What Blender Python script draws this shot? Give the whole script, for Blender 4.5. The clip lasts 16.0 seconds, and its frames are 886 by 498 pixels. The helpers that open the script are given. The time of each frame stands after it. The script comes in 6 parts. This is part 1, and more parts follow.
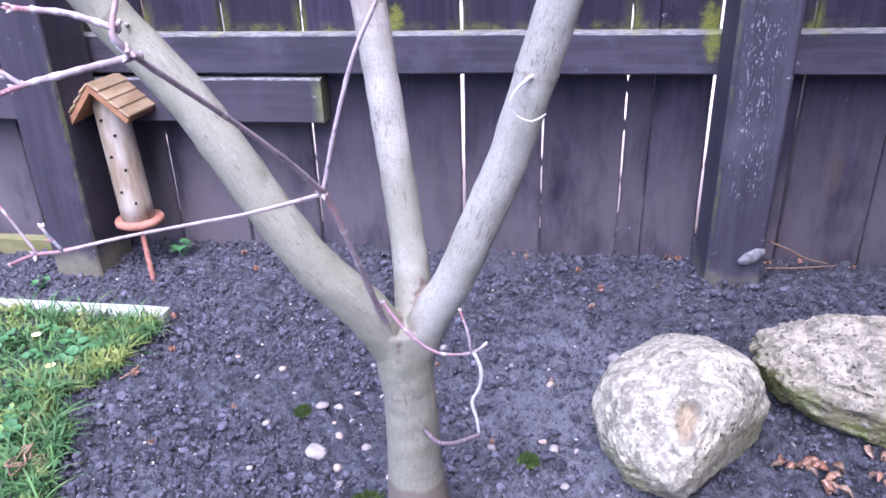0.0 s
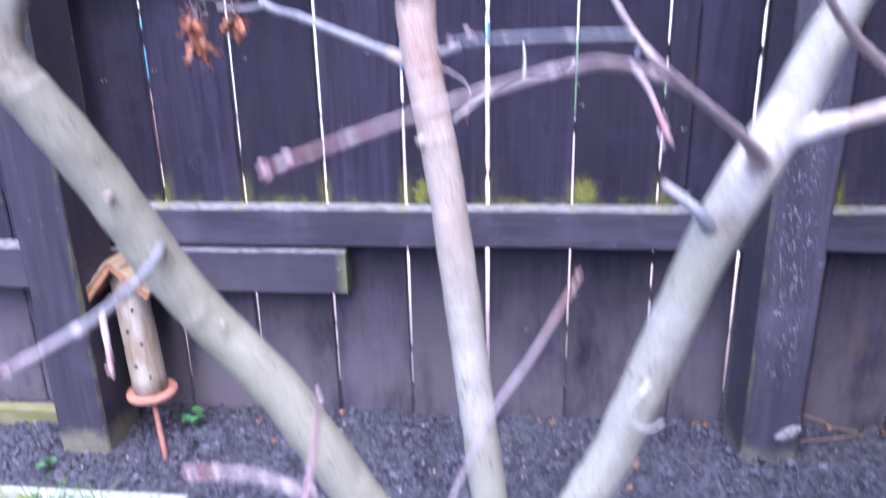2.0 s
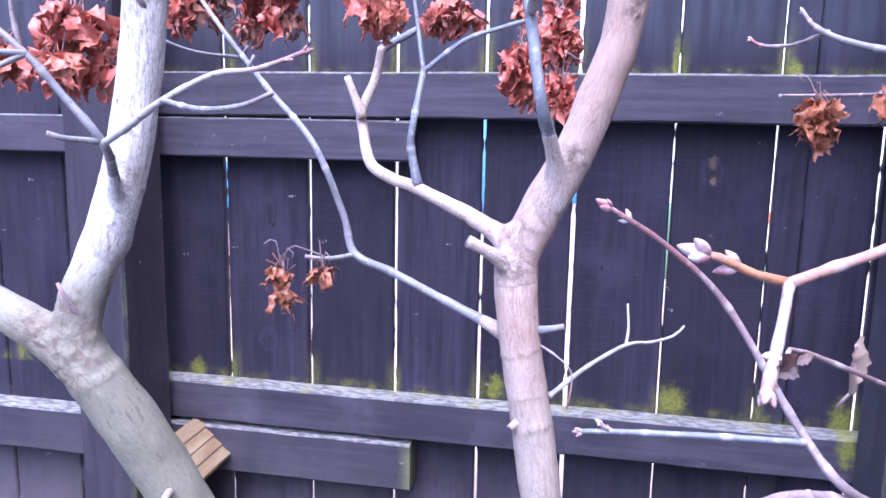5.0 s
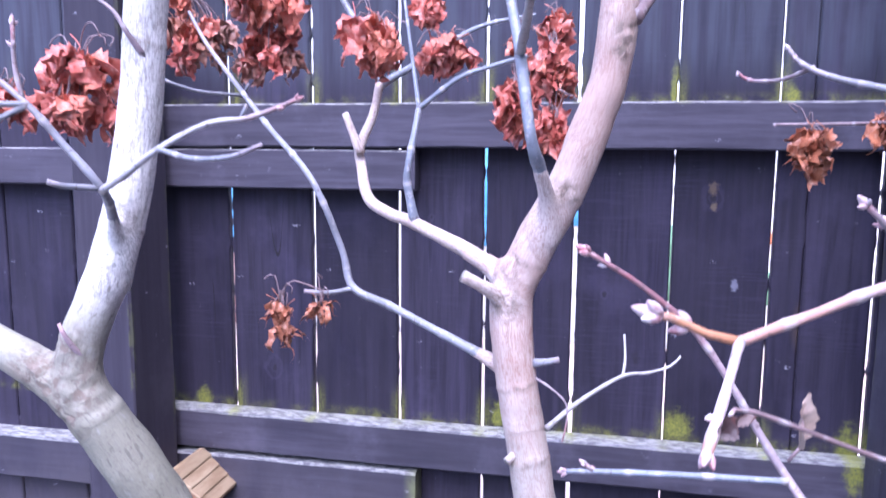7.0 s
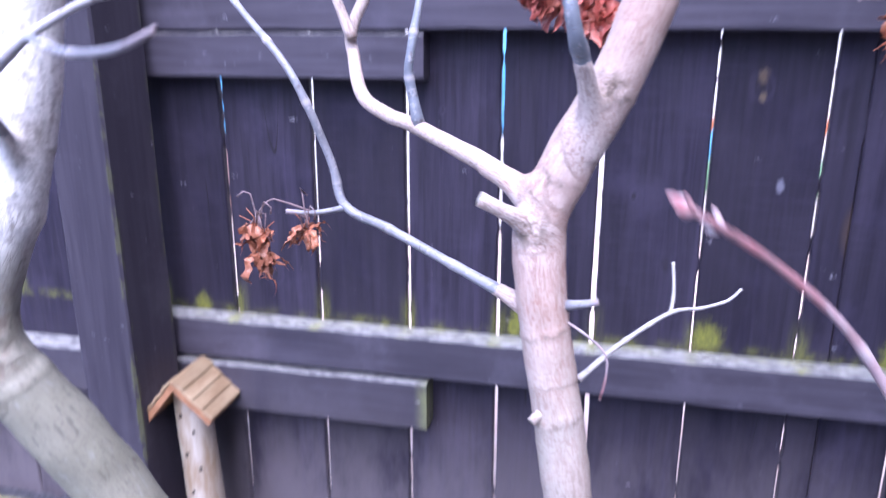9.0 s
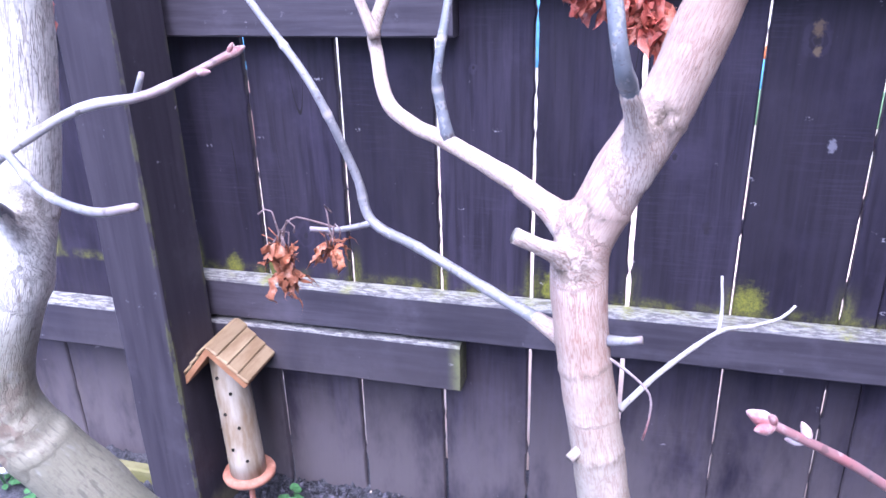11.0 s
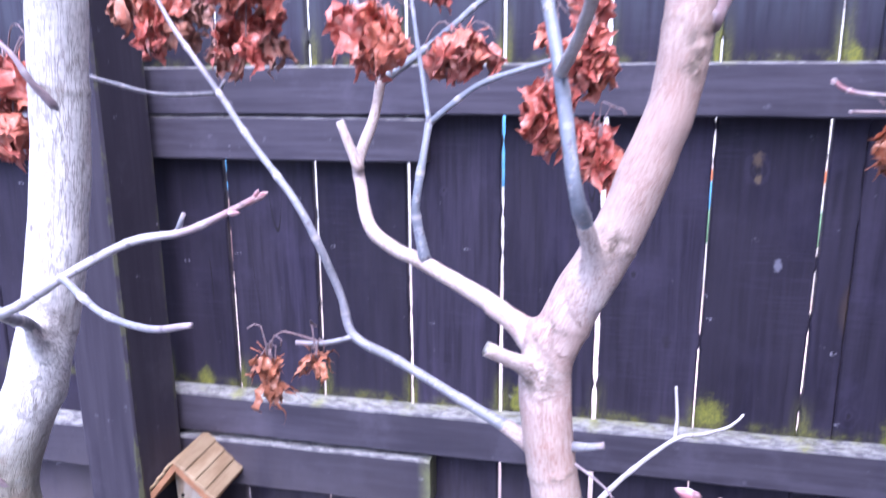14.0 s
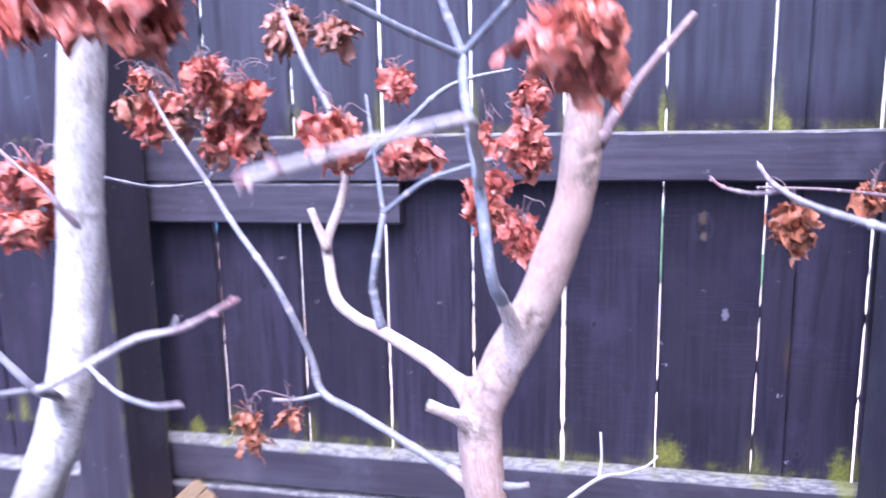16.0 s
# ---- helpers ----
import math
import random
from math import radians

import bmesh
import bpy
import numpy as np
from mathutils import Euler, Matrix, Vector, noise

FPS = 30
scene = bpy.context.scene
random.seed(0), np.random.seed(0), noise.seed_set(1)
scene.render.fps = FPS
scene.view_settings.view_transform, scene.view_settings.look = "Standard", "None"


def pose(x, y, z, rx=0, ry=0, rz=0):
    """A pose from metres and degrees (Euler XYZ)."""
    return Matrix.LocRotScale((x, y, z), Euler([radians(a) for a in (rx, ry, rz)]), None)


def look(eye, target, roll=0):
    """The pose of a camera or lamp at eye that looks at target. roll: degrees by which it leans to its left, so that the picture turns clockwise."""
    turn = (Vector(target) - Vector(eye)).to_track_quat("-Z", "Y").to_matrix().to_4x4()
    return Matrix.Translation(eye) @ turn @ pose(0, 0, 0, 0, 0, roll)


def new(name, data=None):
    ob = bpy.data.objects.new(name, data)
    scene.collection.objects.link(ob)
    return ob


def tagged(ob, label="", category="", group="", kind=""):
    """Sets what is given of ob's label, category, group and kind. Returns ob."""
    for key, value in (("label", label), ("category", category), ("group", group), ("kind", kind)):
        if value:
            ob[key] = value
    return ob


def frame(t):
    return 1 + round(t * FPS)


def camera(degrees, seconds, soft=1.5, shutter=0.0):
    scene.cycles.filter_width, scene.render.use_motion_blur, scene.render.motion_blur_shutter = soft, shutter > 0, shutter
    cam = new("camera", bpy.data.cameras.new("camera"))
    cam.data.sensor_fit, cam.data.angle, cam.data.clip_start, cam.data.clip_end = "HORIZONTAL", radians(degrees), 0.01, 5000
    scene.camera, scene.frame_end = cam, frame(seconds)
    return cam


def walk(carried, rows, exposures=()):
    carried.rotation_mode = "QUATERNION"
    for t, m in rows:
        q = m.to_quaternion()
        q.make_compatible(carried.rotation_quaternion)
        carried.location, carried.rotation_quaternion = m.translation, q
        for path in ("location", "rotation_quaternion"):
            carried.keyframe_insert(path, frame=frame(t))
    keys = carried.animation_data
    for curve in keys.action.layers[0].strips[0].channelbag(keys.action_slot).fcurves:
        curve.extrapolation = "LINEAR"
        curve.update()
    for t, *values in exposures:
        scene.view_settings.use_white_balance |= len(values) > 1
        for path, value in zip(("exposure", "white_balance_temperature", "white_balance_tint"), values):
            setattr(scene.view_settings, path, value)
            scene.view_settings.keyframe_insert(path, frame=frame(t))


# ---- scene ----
from mathutils import kdtree

cam = camera(61.45, 16.0, soft=1.6, shutter=1.6)
PATH = [
    (0, (0.4584, -1.3554, 0.6411), (0.2090, 0.2559, -0.1215), -1.69),
    (0.2, (0.4584, -1.3554, 0.6411), (0.2085, 0.2559, -0.1212), -1.72),
    (0.5, (0.4444, -1.3426, 0.6457), (0.1604, 0.2843, -0.0702), -2.88),
    (1, (0.4170, -1.3092, 0.6896), (0.1415, 0.3521, 0.0539), -1.89),
    (1.5, (0.3834, -1.2936, 0.7315), (0.1672, 0.3927, 0.1403), -1.21),
    (2, (0.3478, -1.2865, 0.7898), (0.1685, 0.4049, 0.2044), -1.25),
    (2.5, (0.3369, -1.2489, 0.8389), (0.1028, 0.4667, 0.3471), -0.26),
    (3, (0.3194, -1.2281, 0.8623), (0.0543, 0.5066, 0.4730), 0.75),
    (3.5, (0.3128, -1.2127, 0.8727), (-0.0041, 0.5284, 0.5439), 0.37),
    (4, (0.3133, -1.2077, 0.8800), (-0.0197, 0.5348, 0.5755), 0.99),
    (6.5, (0.3181, -1.2085, 0.8914), (-0.0292, 0.5378, 0.6268), 0.88),
    (7, (0.3248, -1.2124, 0.8965), (-0.0350, 0.5353, 0.6595), 0.41),
    (7.5, (0.3229, -1.2148, 0.8997), (-0.0344, 0.5356, 0.6792), 0.94),
    (8, (0.3208, -1.2064, 0.8829), (-0.0223, 0.5439, 0.6405), 0.89),
    (8.5, (0.3184, -1.1534, 0.8606), (-0.0889, 0.5680, 0.5277), 0.67),
    (9, (0.3033, -1.1025, 0.8978), (-0.0746, 0.5836, 0.3933), 0.06),
    (9.5, (0.2974, -1.0725, 0.9283), (-0.1168, 0.5504, 0.2690), -0.30),
    (10, (0.2931, -1.0590, 0.9447), (-0.1391, 0.5517, 0.2672), -1.45),
    (12.5, (0.2930, -1.0580, 0.9471), (-0.1551, 0.5503, 0.2745), -1.24),
    (13, (0.2915, -1.0665, 0.9422), (-0.1295, 0.5622, 0.3017), -0.52),
    (13.5, (0.2939, -1.0827, 0.9528), (-0.1113, 0.5935, 0.4369), -0.54),
    (14, (0.2972, -1.0987, 0.9621), (-0.0819, 0.6104, 0.5435), -0.40),
    (14.5, (0.3146, -1.1172, 0.9557), (-0.0708, 0.6037, 0.5949), -1.21),
    (15, (0.3453, -1.1464, 0.9480), (-0.0380, 0.5891, 0.6635), -2.67),
    (15.5, (0.3500, -1.1639, 0.9625), (-0.0036, 0.5828, 0.7093), -1.96),
    (16, (0.3467, -1.1740, 1.0049), (-0.0213, 0.5578, 0.6806), -1.13),
]
EXPOSURES = [(0.0, 2.32, 5270, 27), (1.5, 2.30, 5200, 26), (2.5, 2.43, 5170, 27), (3.0, 2.37, 5160, 27), (4.0, 2.16, 5120, 28), (6.5, 2.33, 5080, 28), (7.5, 2.23, 5060, 28), (9.0, 2.30, 5150, 26), (10.0, 2.50, 5230, 25), (12.5, 2.33, 5230, 25), (13.5, 2.38, 5200, 26), (14.5, 2.30, 5210, 28), (15.5, 2.46, 5220, 27), (16.0, 2.42, 5170, 30)]
walk(cam, [(t, look(eye, target, roll)) for t, eye, target, roll in PATH], EXPOSURES)

# ---- light: an overcast garden ----
SUN_UP, SUN_TURN = radians(62), radians(160)
world = bpy.data.worlds.new("overcast_sky")
scene.world = world
world.use_nodes = True
wn, wl = world.node_tree.nodes, world.node_tree.links
sky = wn.new("ShaderNodeTexSky")
sky.sky_type, sky.sun_disc = "NISHITA", False
sky.sun_elevation, sky.sun_rotation = SUN_UP, SUN_TURN
sky.dust_density, sky.air_density = 3.0, 1.0
wl.new(sky.outputs[0], wn["Background"].inputs[0])
wn["Background"].inputs[1].default_value = 0.10
sun = new("sun", bpy.data.lights.new("sun", "SUN"))
sun.data.energy, sun.data.angle, sun.data.color = 2.4, radians(80), (1.0, 0.97, 0.93)
sun_way = Vector((math.sin(SUN_TURN) * math.cos(SUN_UP), math.cos(SUN_TURN) * math.cos(SUN_UP), math.sin(SUN_UP)))
sun.matrix_world = look(sun_way * 10, (0, 0, 0))


# ---- materials ----
class Mat:
    """A small builder of node materials."""

    def __init__(self, name, rough=0.8, metal=0.0, spec=0.3):
        self.m = bpy.data.materials.new(name)
        self.m.use_nodes = True
        self.t = self.m.node_tree
        self.b = self.t.nodes["Principled BSDF"]
        self.b.inputs["Roughness"].default_value = rough
        self.b.inputs["Metallic"].default_value = metal
        self.b.inputs["Specular IOR Level"].default_value = spec
        self.geo = self.t.nodes.new("ShaderNodeNewGeometry")
        self.tex = self.t.nodes.new("ShaderNodeTexCoord")

    def put(self, value, socket):
        if isinstance(value, bpy.types.NodeSocket):
            self.t.links.new(value, socket)
        elif value is not None:
            if isinstance(value, tuple) and len(value) == 3 and socket.type == "RGBA":
                value = (*value, 1)
            socket.default_value = value

    def scaled(self, where, scale, turn=(0, 0, 0)):
        n = self.t.nodes.new("ShaderNodeMapping")
        self.put(where, n.inputs[0])
        n.inputs["Scale"].default_value = scale
        n.inputs["Rotation"].default_value = turn
        return n.outputs[0]

    def noise(self, where, scale=5.0, detail=4.0, rough=0.55, warp=0.0, colour=False):
        n = self.t.nodes.new("ShaderNodeTexNoise")
        self.put(where, n.inputs["Vector"])
        for key, v in (("Scale", scale), ("Detail", detail), ("Roughness", rough), ("Distortion", warp)):
            n.inputs[key].default_value = v
        return n.outputs[1 if colour else 0]

    def cells(self, where, scale, feature="F1", out=0):
        n = self.t.nodes.new("ShaderNodeTexVoronoi")
        n.feature = feature
        self.put(where, n.inputs["Vector"])
        n.inputs["Scale"].default_value = scale
        return n.outputs[out]

    def ramp(self, value, low, high, a=0.0, b=1.0):
        n = self.t.nodes.new("ShaderNodeMapRange")
        n.interpolation_type = "SMOOTHSTEP"
        self.put(value, n.inputs[0])
        for i, v in enumerate((low, high, a, b)):
            n.inputs[1 + i].default_value = v
        return n.outputs[0]

    def math(self, op, a, b=None):
        n = self.t.nodes.new("ShaderNodeMath")
        n.operation = op
        self.put(a, n.inputs[0])
        self.put(b, n.inputs[1])
        return n.outputs[0]

    def mix(self, f, a, b, how="MIX"):
        n = self.t.nodes.new("ShaderNodeMix")
        n.data_type, n.blend_type = "RGBA", how
        self.put(f, n.inputs[0])
        self.put(a, n.inputs[6])
        self.put(b, n.inputs[7])
        return n.outputs[2]

    def split(self, where):
        n = self.t.nodes.new("ShaderNodeSeparateXYZ")
        self.put(where, n.inputs[0])
        return n.outputs

    def random(self):
        return self.t.nodes.new("ShaderNodeObjectInfo").outputs["Random"]

    def attribute(self, name):
        n = self.t.nodes.new("ShaderNodeAttribute")
        n.attribute_name = name
        return n.outputs["Fac"]

    def done(self, colour, bump=None, strength=0.3, distance=0.002, rough=None):
        self.put(colour, self.b.inputs["Base Color"])
        if rough is not None:
            self.put(rough, self.b.inputs["Roughness"])
        if bump is not None:
            n = self.t.nodes.new("ShaderNodeBump")
            n.inputs["Strength"].default_value, n.inputs["Distance"].default_value = strength, distance
            self.put(bump, n.inputs["Height"])
            self.t.links.new(n.outputs[0], self.b.inputs["Normal"])
        return self.m


def stained_wood(name, along, dark, light, moss=True, flecks=False):
    """Dark-stained weathered softwood with its grain along an axis, moss above the rails and paler patchy top faces."""
    m = Mat(name, rough=0.66, spec=0.2)
    p = m.geo.outputs["Position"]
    stretch = {"x": (6, 90, 90), "z": (90, 90, 5)}[along]
    shift = m.t.nodes.new("ShaderNodeVectorMath")
    shift.operation = "ADD"
    m.put(p, shift.inputs[0])
    spread = m.t.nodes.new("ShaderNodeCombineXYZ")
    m.put(m.math("MULTIPLY", m.random(), 7.0), spread.inputs[0])
    m.put(m.math("MULTIPLY", m.random(), 3.0), spread.inputs[2])
    m.put(spread.outputs[0], shift.inputs[1])
    q = shift.outputs[0]
    grain = m.noise(m.scaled(q, stretch), 1.0, 6, 0.6, 0.3)
    broad = m.noise(m.scaled(q, tuple(s / 9 for s in stretch)), 1.0, 3, 0.6, 0.6)
    blot = m.noise(q, 9.0, 5, 0.6)
    col = m.mix(m.ramp(grain, 0.3, 0.72), dark, light)
    col = m.mix(m.ramp(broad, 0.35, 0.7, 0, 0.55), col, tuple(c * 0.62 for c in dark))
    col = m.mix(m.ramp(blot, 0.5, 0.74, 0, 0.5), col, tuple(c * 1.5 for c in light))
    col = m.mix(m.ramp(m.random(), 0, 1, 0.0, 0.5), col, tuple(c * 0.7 for c in dark))
    knots = m.ramp(m.cells(m.scaled(q, (4.5, 4.5, 1.6) if along == "z" else (1.4, 5, 5)), 1.0), 0.04, 0.09, 1, 0)
    col = m.mix(m.math("MULTIPLY", knots, 0.6), col, (0.07, 0.045, 0.03))
    if along == "z" and moss:
        crack = m.math("ABSOLUTE", m.math("SUBTRACT", m.noise(m.scaled(q, (13, 13, 1.1)), 1.0, 1, 0.4), 0.5))
        crack = m.math("MULTIPLY", m.ramp(crack, 0.0015, 0.0035, 1, 0), m.ramp(m.noise(q, 2.2, 1), 0.62, 0.65))
        col = m.mix(crack, col, (0.008, 0.007, 0.008))
        saw = m.noise(m.scaled(q, (14, 14, 230), (0.0, 0.35, 0.0)), 1.0, 2, 0.5, 0.8)
        saw = m.math("MULTIPLY", m.ramp(saw, 0.5, 0.64), m.ramp(m.noise(q, 5, 2), 0.5, 0.62))
        col = m.mix(m.math("MULTIPLY", saw, 0.14), col, tuple(c * 1.5 for c in light))
    x, y, z = m.split(p)
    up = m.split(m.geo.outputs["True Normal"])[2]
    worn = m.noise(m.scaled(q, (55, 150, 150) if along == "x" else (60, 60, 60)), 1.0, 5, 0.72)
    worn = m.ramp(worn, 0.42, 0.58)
    # upward faces are mixed towards pale grey in patches
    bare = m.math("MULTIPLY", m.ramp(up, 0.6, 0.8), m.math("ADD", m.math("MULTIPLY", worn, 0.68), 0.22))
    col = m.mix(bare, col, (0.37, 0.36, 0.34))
    edges = m.math("MULTIPLY", m.ramp(m.noise(q, 60, 3, 0.7), 0.68, 0.74), 0.30)
    col = m.mix(edges, col, (0.20, 0.19, 0.22))
    nicks = m.math("MULTIPLY", m.ramp(m.cells(m.scaled(q, (9, 9, 22) if along == "z" else (14, 22, 22)), 1.0), 0.05, 0.075, 1, 0), m.ramp(m.noise(q, 260, 2), 0.5, 0.6))
    col = m.mix(m.math("MULTIPLY", nicks, 0.75), col, (0.34, 0.32, 0.36))
    if moss:
        # soft moss creeps along the rails, up beside the gaps, and stands in a few tufts
        furry, soft = m.noise(p, 230, 4, 0.7), m.noise(p, 30, 4, 0.6)
        gap = m.math("PINGPONG", m.math("ADD", x, 0.001), 0.0741)
        streak = m.noise(m.scaled(p, (48, 48, 7)), 1.0, 4, 0.65)
        patchy = m.ramp(m.noise(m.scaled(p, (5.5, 5.5, 2)), 1.0, 2), 0.36, 0.60, 0.25, 1.0)
        green = m.mix(furry, (0.13, 0.145, 0.012), (0.36, 0.36, 0.04))
        for top, reach in ((0.432, 0.075), (0.971, 0.11)):
            h = m.math("SUBTRACT", z, top)
            on = m.ramp(h, -0.008, 0.002)
            line = m.math("MULTIPLY", m.ramp(h, -0.004, 0.020, 0.8, 0.0), m.math("MULTIPLY", patchy, m.ramp(soft, 0.40, 0.64, 0.0, 1.0)))
            if along == "x":
                line = m.math("MULTIPLY", line, m.ramp(y, -0.036, -0.006, 0.12, 1.0))
            side = m.math("MULTIPLY", m.math("MULTIPLY", m.ramp(gap, 0.0, 0.020, 1.0, 0.0), m.ramp(streak, 0.34, 0.62, 0.1, 1.0)), m.math("MULTIPLY", m.ramp(h, reach * 0.1, reach, 1.0, 0.0), patchy))
            amount = m.math("MULTIPLY", m.math("MAXIMUM", line, side), on)
            amount = m.math("MULTIPLY", amount, m.ramp(furry, 0.28, 0.62, 0.45, 1.0))
            col = m.mix(m.math("MULTIPLY", amount, 0.85), col, green)
        for sx, sz, rx, rz in ((0.176, 0.452, 0.017, 0.030), (0.4616, 0.452, 0.030, 0.036), (0.719, 0.44, 0.022, 0.05), (-0.372, 0.44, 0.020, 0.028), (0.437, 0.985, 0.008, 0.06), (0.606, 0.980, 0.012, 0.022)) if along == "z" else ((0.719, 0.42, 0.020, 0.05),):
            dx, dz = m.math("DIVIDE", m.math("SUBTRACT", x, sx), rx), m.math("DIVIDE", m.math("SUBTRACT", z, sz), rz)
            far = m.math("SQRT", m.math("ADD", m.math("MULTIPLY", dx, dx), m.math("MULTIPLY", dz, dz)))
            far = m.math("ADD", far, m.math("MULTIPLY", m.math("SUBTRACT", m.noise(p, 75, 4, 0.65), 0.5), 1.6))
            col = m.mix(m.math("MULTIPLY", m.ramp(far, 0.25, 1.05, 0.75, 0.0), m.ramp(furry, 0.28, 0.62, 0.5, 1.0)), col, green)
        if along == "x":
            # the sawn ends of the lower rails are green
            end = m.math("MULTIPLY", m.math("MULTIPLY", m.ramp(x, 0.016, 0.040), m.ramp(x, 0.06, 0.05)), m.ramp(z, 0.358, 0.354))
            col = m.mix(m.math("MULTIPLY", end, m.ramp(soft, 0.3, 0.6, 0.25, 0.85)), col, (0.19, 0.20, 0.085))
        if along == "z":
            # the heads of the boards above the upper rail turn paler in streaks
            head = m.math("MULTIPLY", m.ramp(z, 0.965, 1.06), m.ramp(m.noise(m.scaled(q, (40, 40, 2.5)), 1.0, 4, 0.6), 0.34, 0.62, 0.25, 0.8))
            col = m.mix(head, col, (0.058, 0.062, 0.084))
            # knots with rings
            for sx, sz, reach in ((-0.233, 0.5075, 0.026), (0.342, 0.668, 0.016), (0.50, 0.826, 0.022), (0.055, 0.785, 0.014), (0.655, 0.47, 0.018)):
                dx, dz = m.math("SUBTRACT", x, sx), m.math("MULTIPLY", m.math("SUBTRACT", z, sz), 0.75)
                far = m.math("SQRT", m.math("ADD", m.math("MULTIPLY", dx, dx), m.math("MULTIPLY", dz, dz)))
                far = m.math("ADD", far, m.math("MULTIPLY", m.math("SUBTRACT", m.noise(p, 60, 4, 0.65), 0.5), reach * 0.9))
                ring = m.ramp(m.math("SINE", m.math("MULTIPLY", far, 520.0)), -0.6, 0.9, 0.0, 0.28)
                col = m.mix(m.math("MULTIPLY", ring, m.ramp(far, reach * 0.55, reach, 1.0, 0.0)), col, tuple(c * 1.35 for c in light))
                col = m.mix(m.ramp(far, reach * 0.10, reach * 0.26, 0.8, 0.0), col, (0.012, 0.010, 0.014))
            # lichen round a knot, and a few scuffs
            for sx, sz, reach, tone in ((0.501, 0.840, 0.0085, (0.19, 0.13, 0.07)), (0.503, 0.812, 0.006, (0.22, 0.16, 0.09)), (0.539, 0.690, 0.007, (0.30, 0.29, 0.36)), (0.395, 0.565, 0.008, (0.012, 0.010, 0.014))):
                dx, dz = m.math("SUBTRACT", x, sx), m.math("MULTIPLY", m.math("SUBTRACT", z, sz), 0.6)
                far = m.math("SQRT", m.math("ADD", m.math("MULTIPLY", dx, dx), m.math("MULTIPLY", dz, dz)))
                far = m.math("ADD", far, m.math("MULTIPLY", m.math("SUBTRACT", m.noise(p, 120, 4, 0.7), 0.5), reach * 2.2))
                col = m.mix(m.ramp(far, reach * 0.4, reach, 0.5, 0.0), col, tone)
        foot = m.math("MULTIPLY", m.ramp(z, 0.02, 0.40, 1.0, 0.1), m.ramp(m.noise(m.scaled(q, (1, 1, 0.35)), 9, 5, 0.65), 0.24, 0.60))
        col = m.mix(m.math("MULTIPLY", foot, 0.75), col, (0.158, 0.132, 0.140))
    elif along == "z":
        # thin moss down one arris of each post
        furry = m.math("MULTIPLY", m.ramp(m.noise(m.scaled(p, (1, 1, 0.4)), 60, 4, 0.7), 0.46, 0.60), m.ramp(z, 1.1, 0.2, 0.45, 0.9))
        arris = None
        for ex, ey in ((-0.394, -0.177), (-0.393, -0.062), (0.729, -0.159), (0.729, -0.049)):
            here = m.math("MULTIPLY", m.ramp(m.math("ABSOLUTE", m.math("SUBTRACT", x, ex)), 0.003, 0.007, 1, 0), m.ramp(m.math("ABSOLUTE", m.math("SUBTRACT", y, ey)), 0.003, 0.011, 1, 0))
            arris = here if arris is None else m.math("MAXIMUM", arris, here)
        col = m.mix(m.math("MULTIPLY", m.math("MULTIPLY", furry, arris), 0.6), col, (0.115, 0.118, 0.045))
        foot = m.math("ADD", z, m.math("MULTIPLY", m.math("SUBTRACT", m.noise(p, 32, 4, 0.65), 0.5), 0.06))
        col = m.mix(m.ramp(foot, 0.018, 0.062, 0.85, 0.0), col, m.mix(m.noise(p, 60, 4, 0.7), (0.10, 0.09, 0.06), (0.26, 0.235, 0.17)))
    if flecks:
        f = m.noise(m.scaled(p, (560, 560, 105)), 1.0, 3, 0.55)
        band = m.math("MULTIPLY", m.ramp(z, 0.14, 0.24), m.ramp(z, 1.2, 0.9))
        f = m.math("MULTIPLY", m.ramp(f, 0.60, 0.66), m.math("MULTIPLY", band, m.ramp(m.noise(p, 26, 2), 0.40, 0.58, 0.0, 0.72)))
        middle = m.ramp(m.math("ABSOLUTE", m.math("SUBTRACT", x, 0.770)), 0.014, 0.034, 1.0, 0.12)
        col = m.mix(m.math("MULTIPLY", f, middle), col, (0.50, 0.49, 0.52))
    rough = m.ramp(grain, 0.2, 0.8, 0.48, 0.75)
    return m.done(col, m.math("ADD", grain, m.math("MULTIPLY", broad, 0.6)), 0.45, 0.0016, rough)


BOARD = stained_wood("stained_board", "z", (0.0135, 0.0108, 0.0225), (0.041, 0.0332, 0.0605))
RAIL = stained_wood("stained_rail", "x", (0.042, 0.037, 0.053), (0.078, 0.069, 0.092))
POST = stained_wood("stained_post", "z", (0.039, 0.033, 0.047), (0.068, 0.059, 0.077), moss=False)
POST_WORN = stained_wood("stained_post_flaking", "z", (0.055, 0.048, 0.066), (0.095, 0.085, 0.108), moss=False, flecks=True)


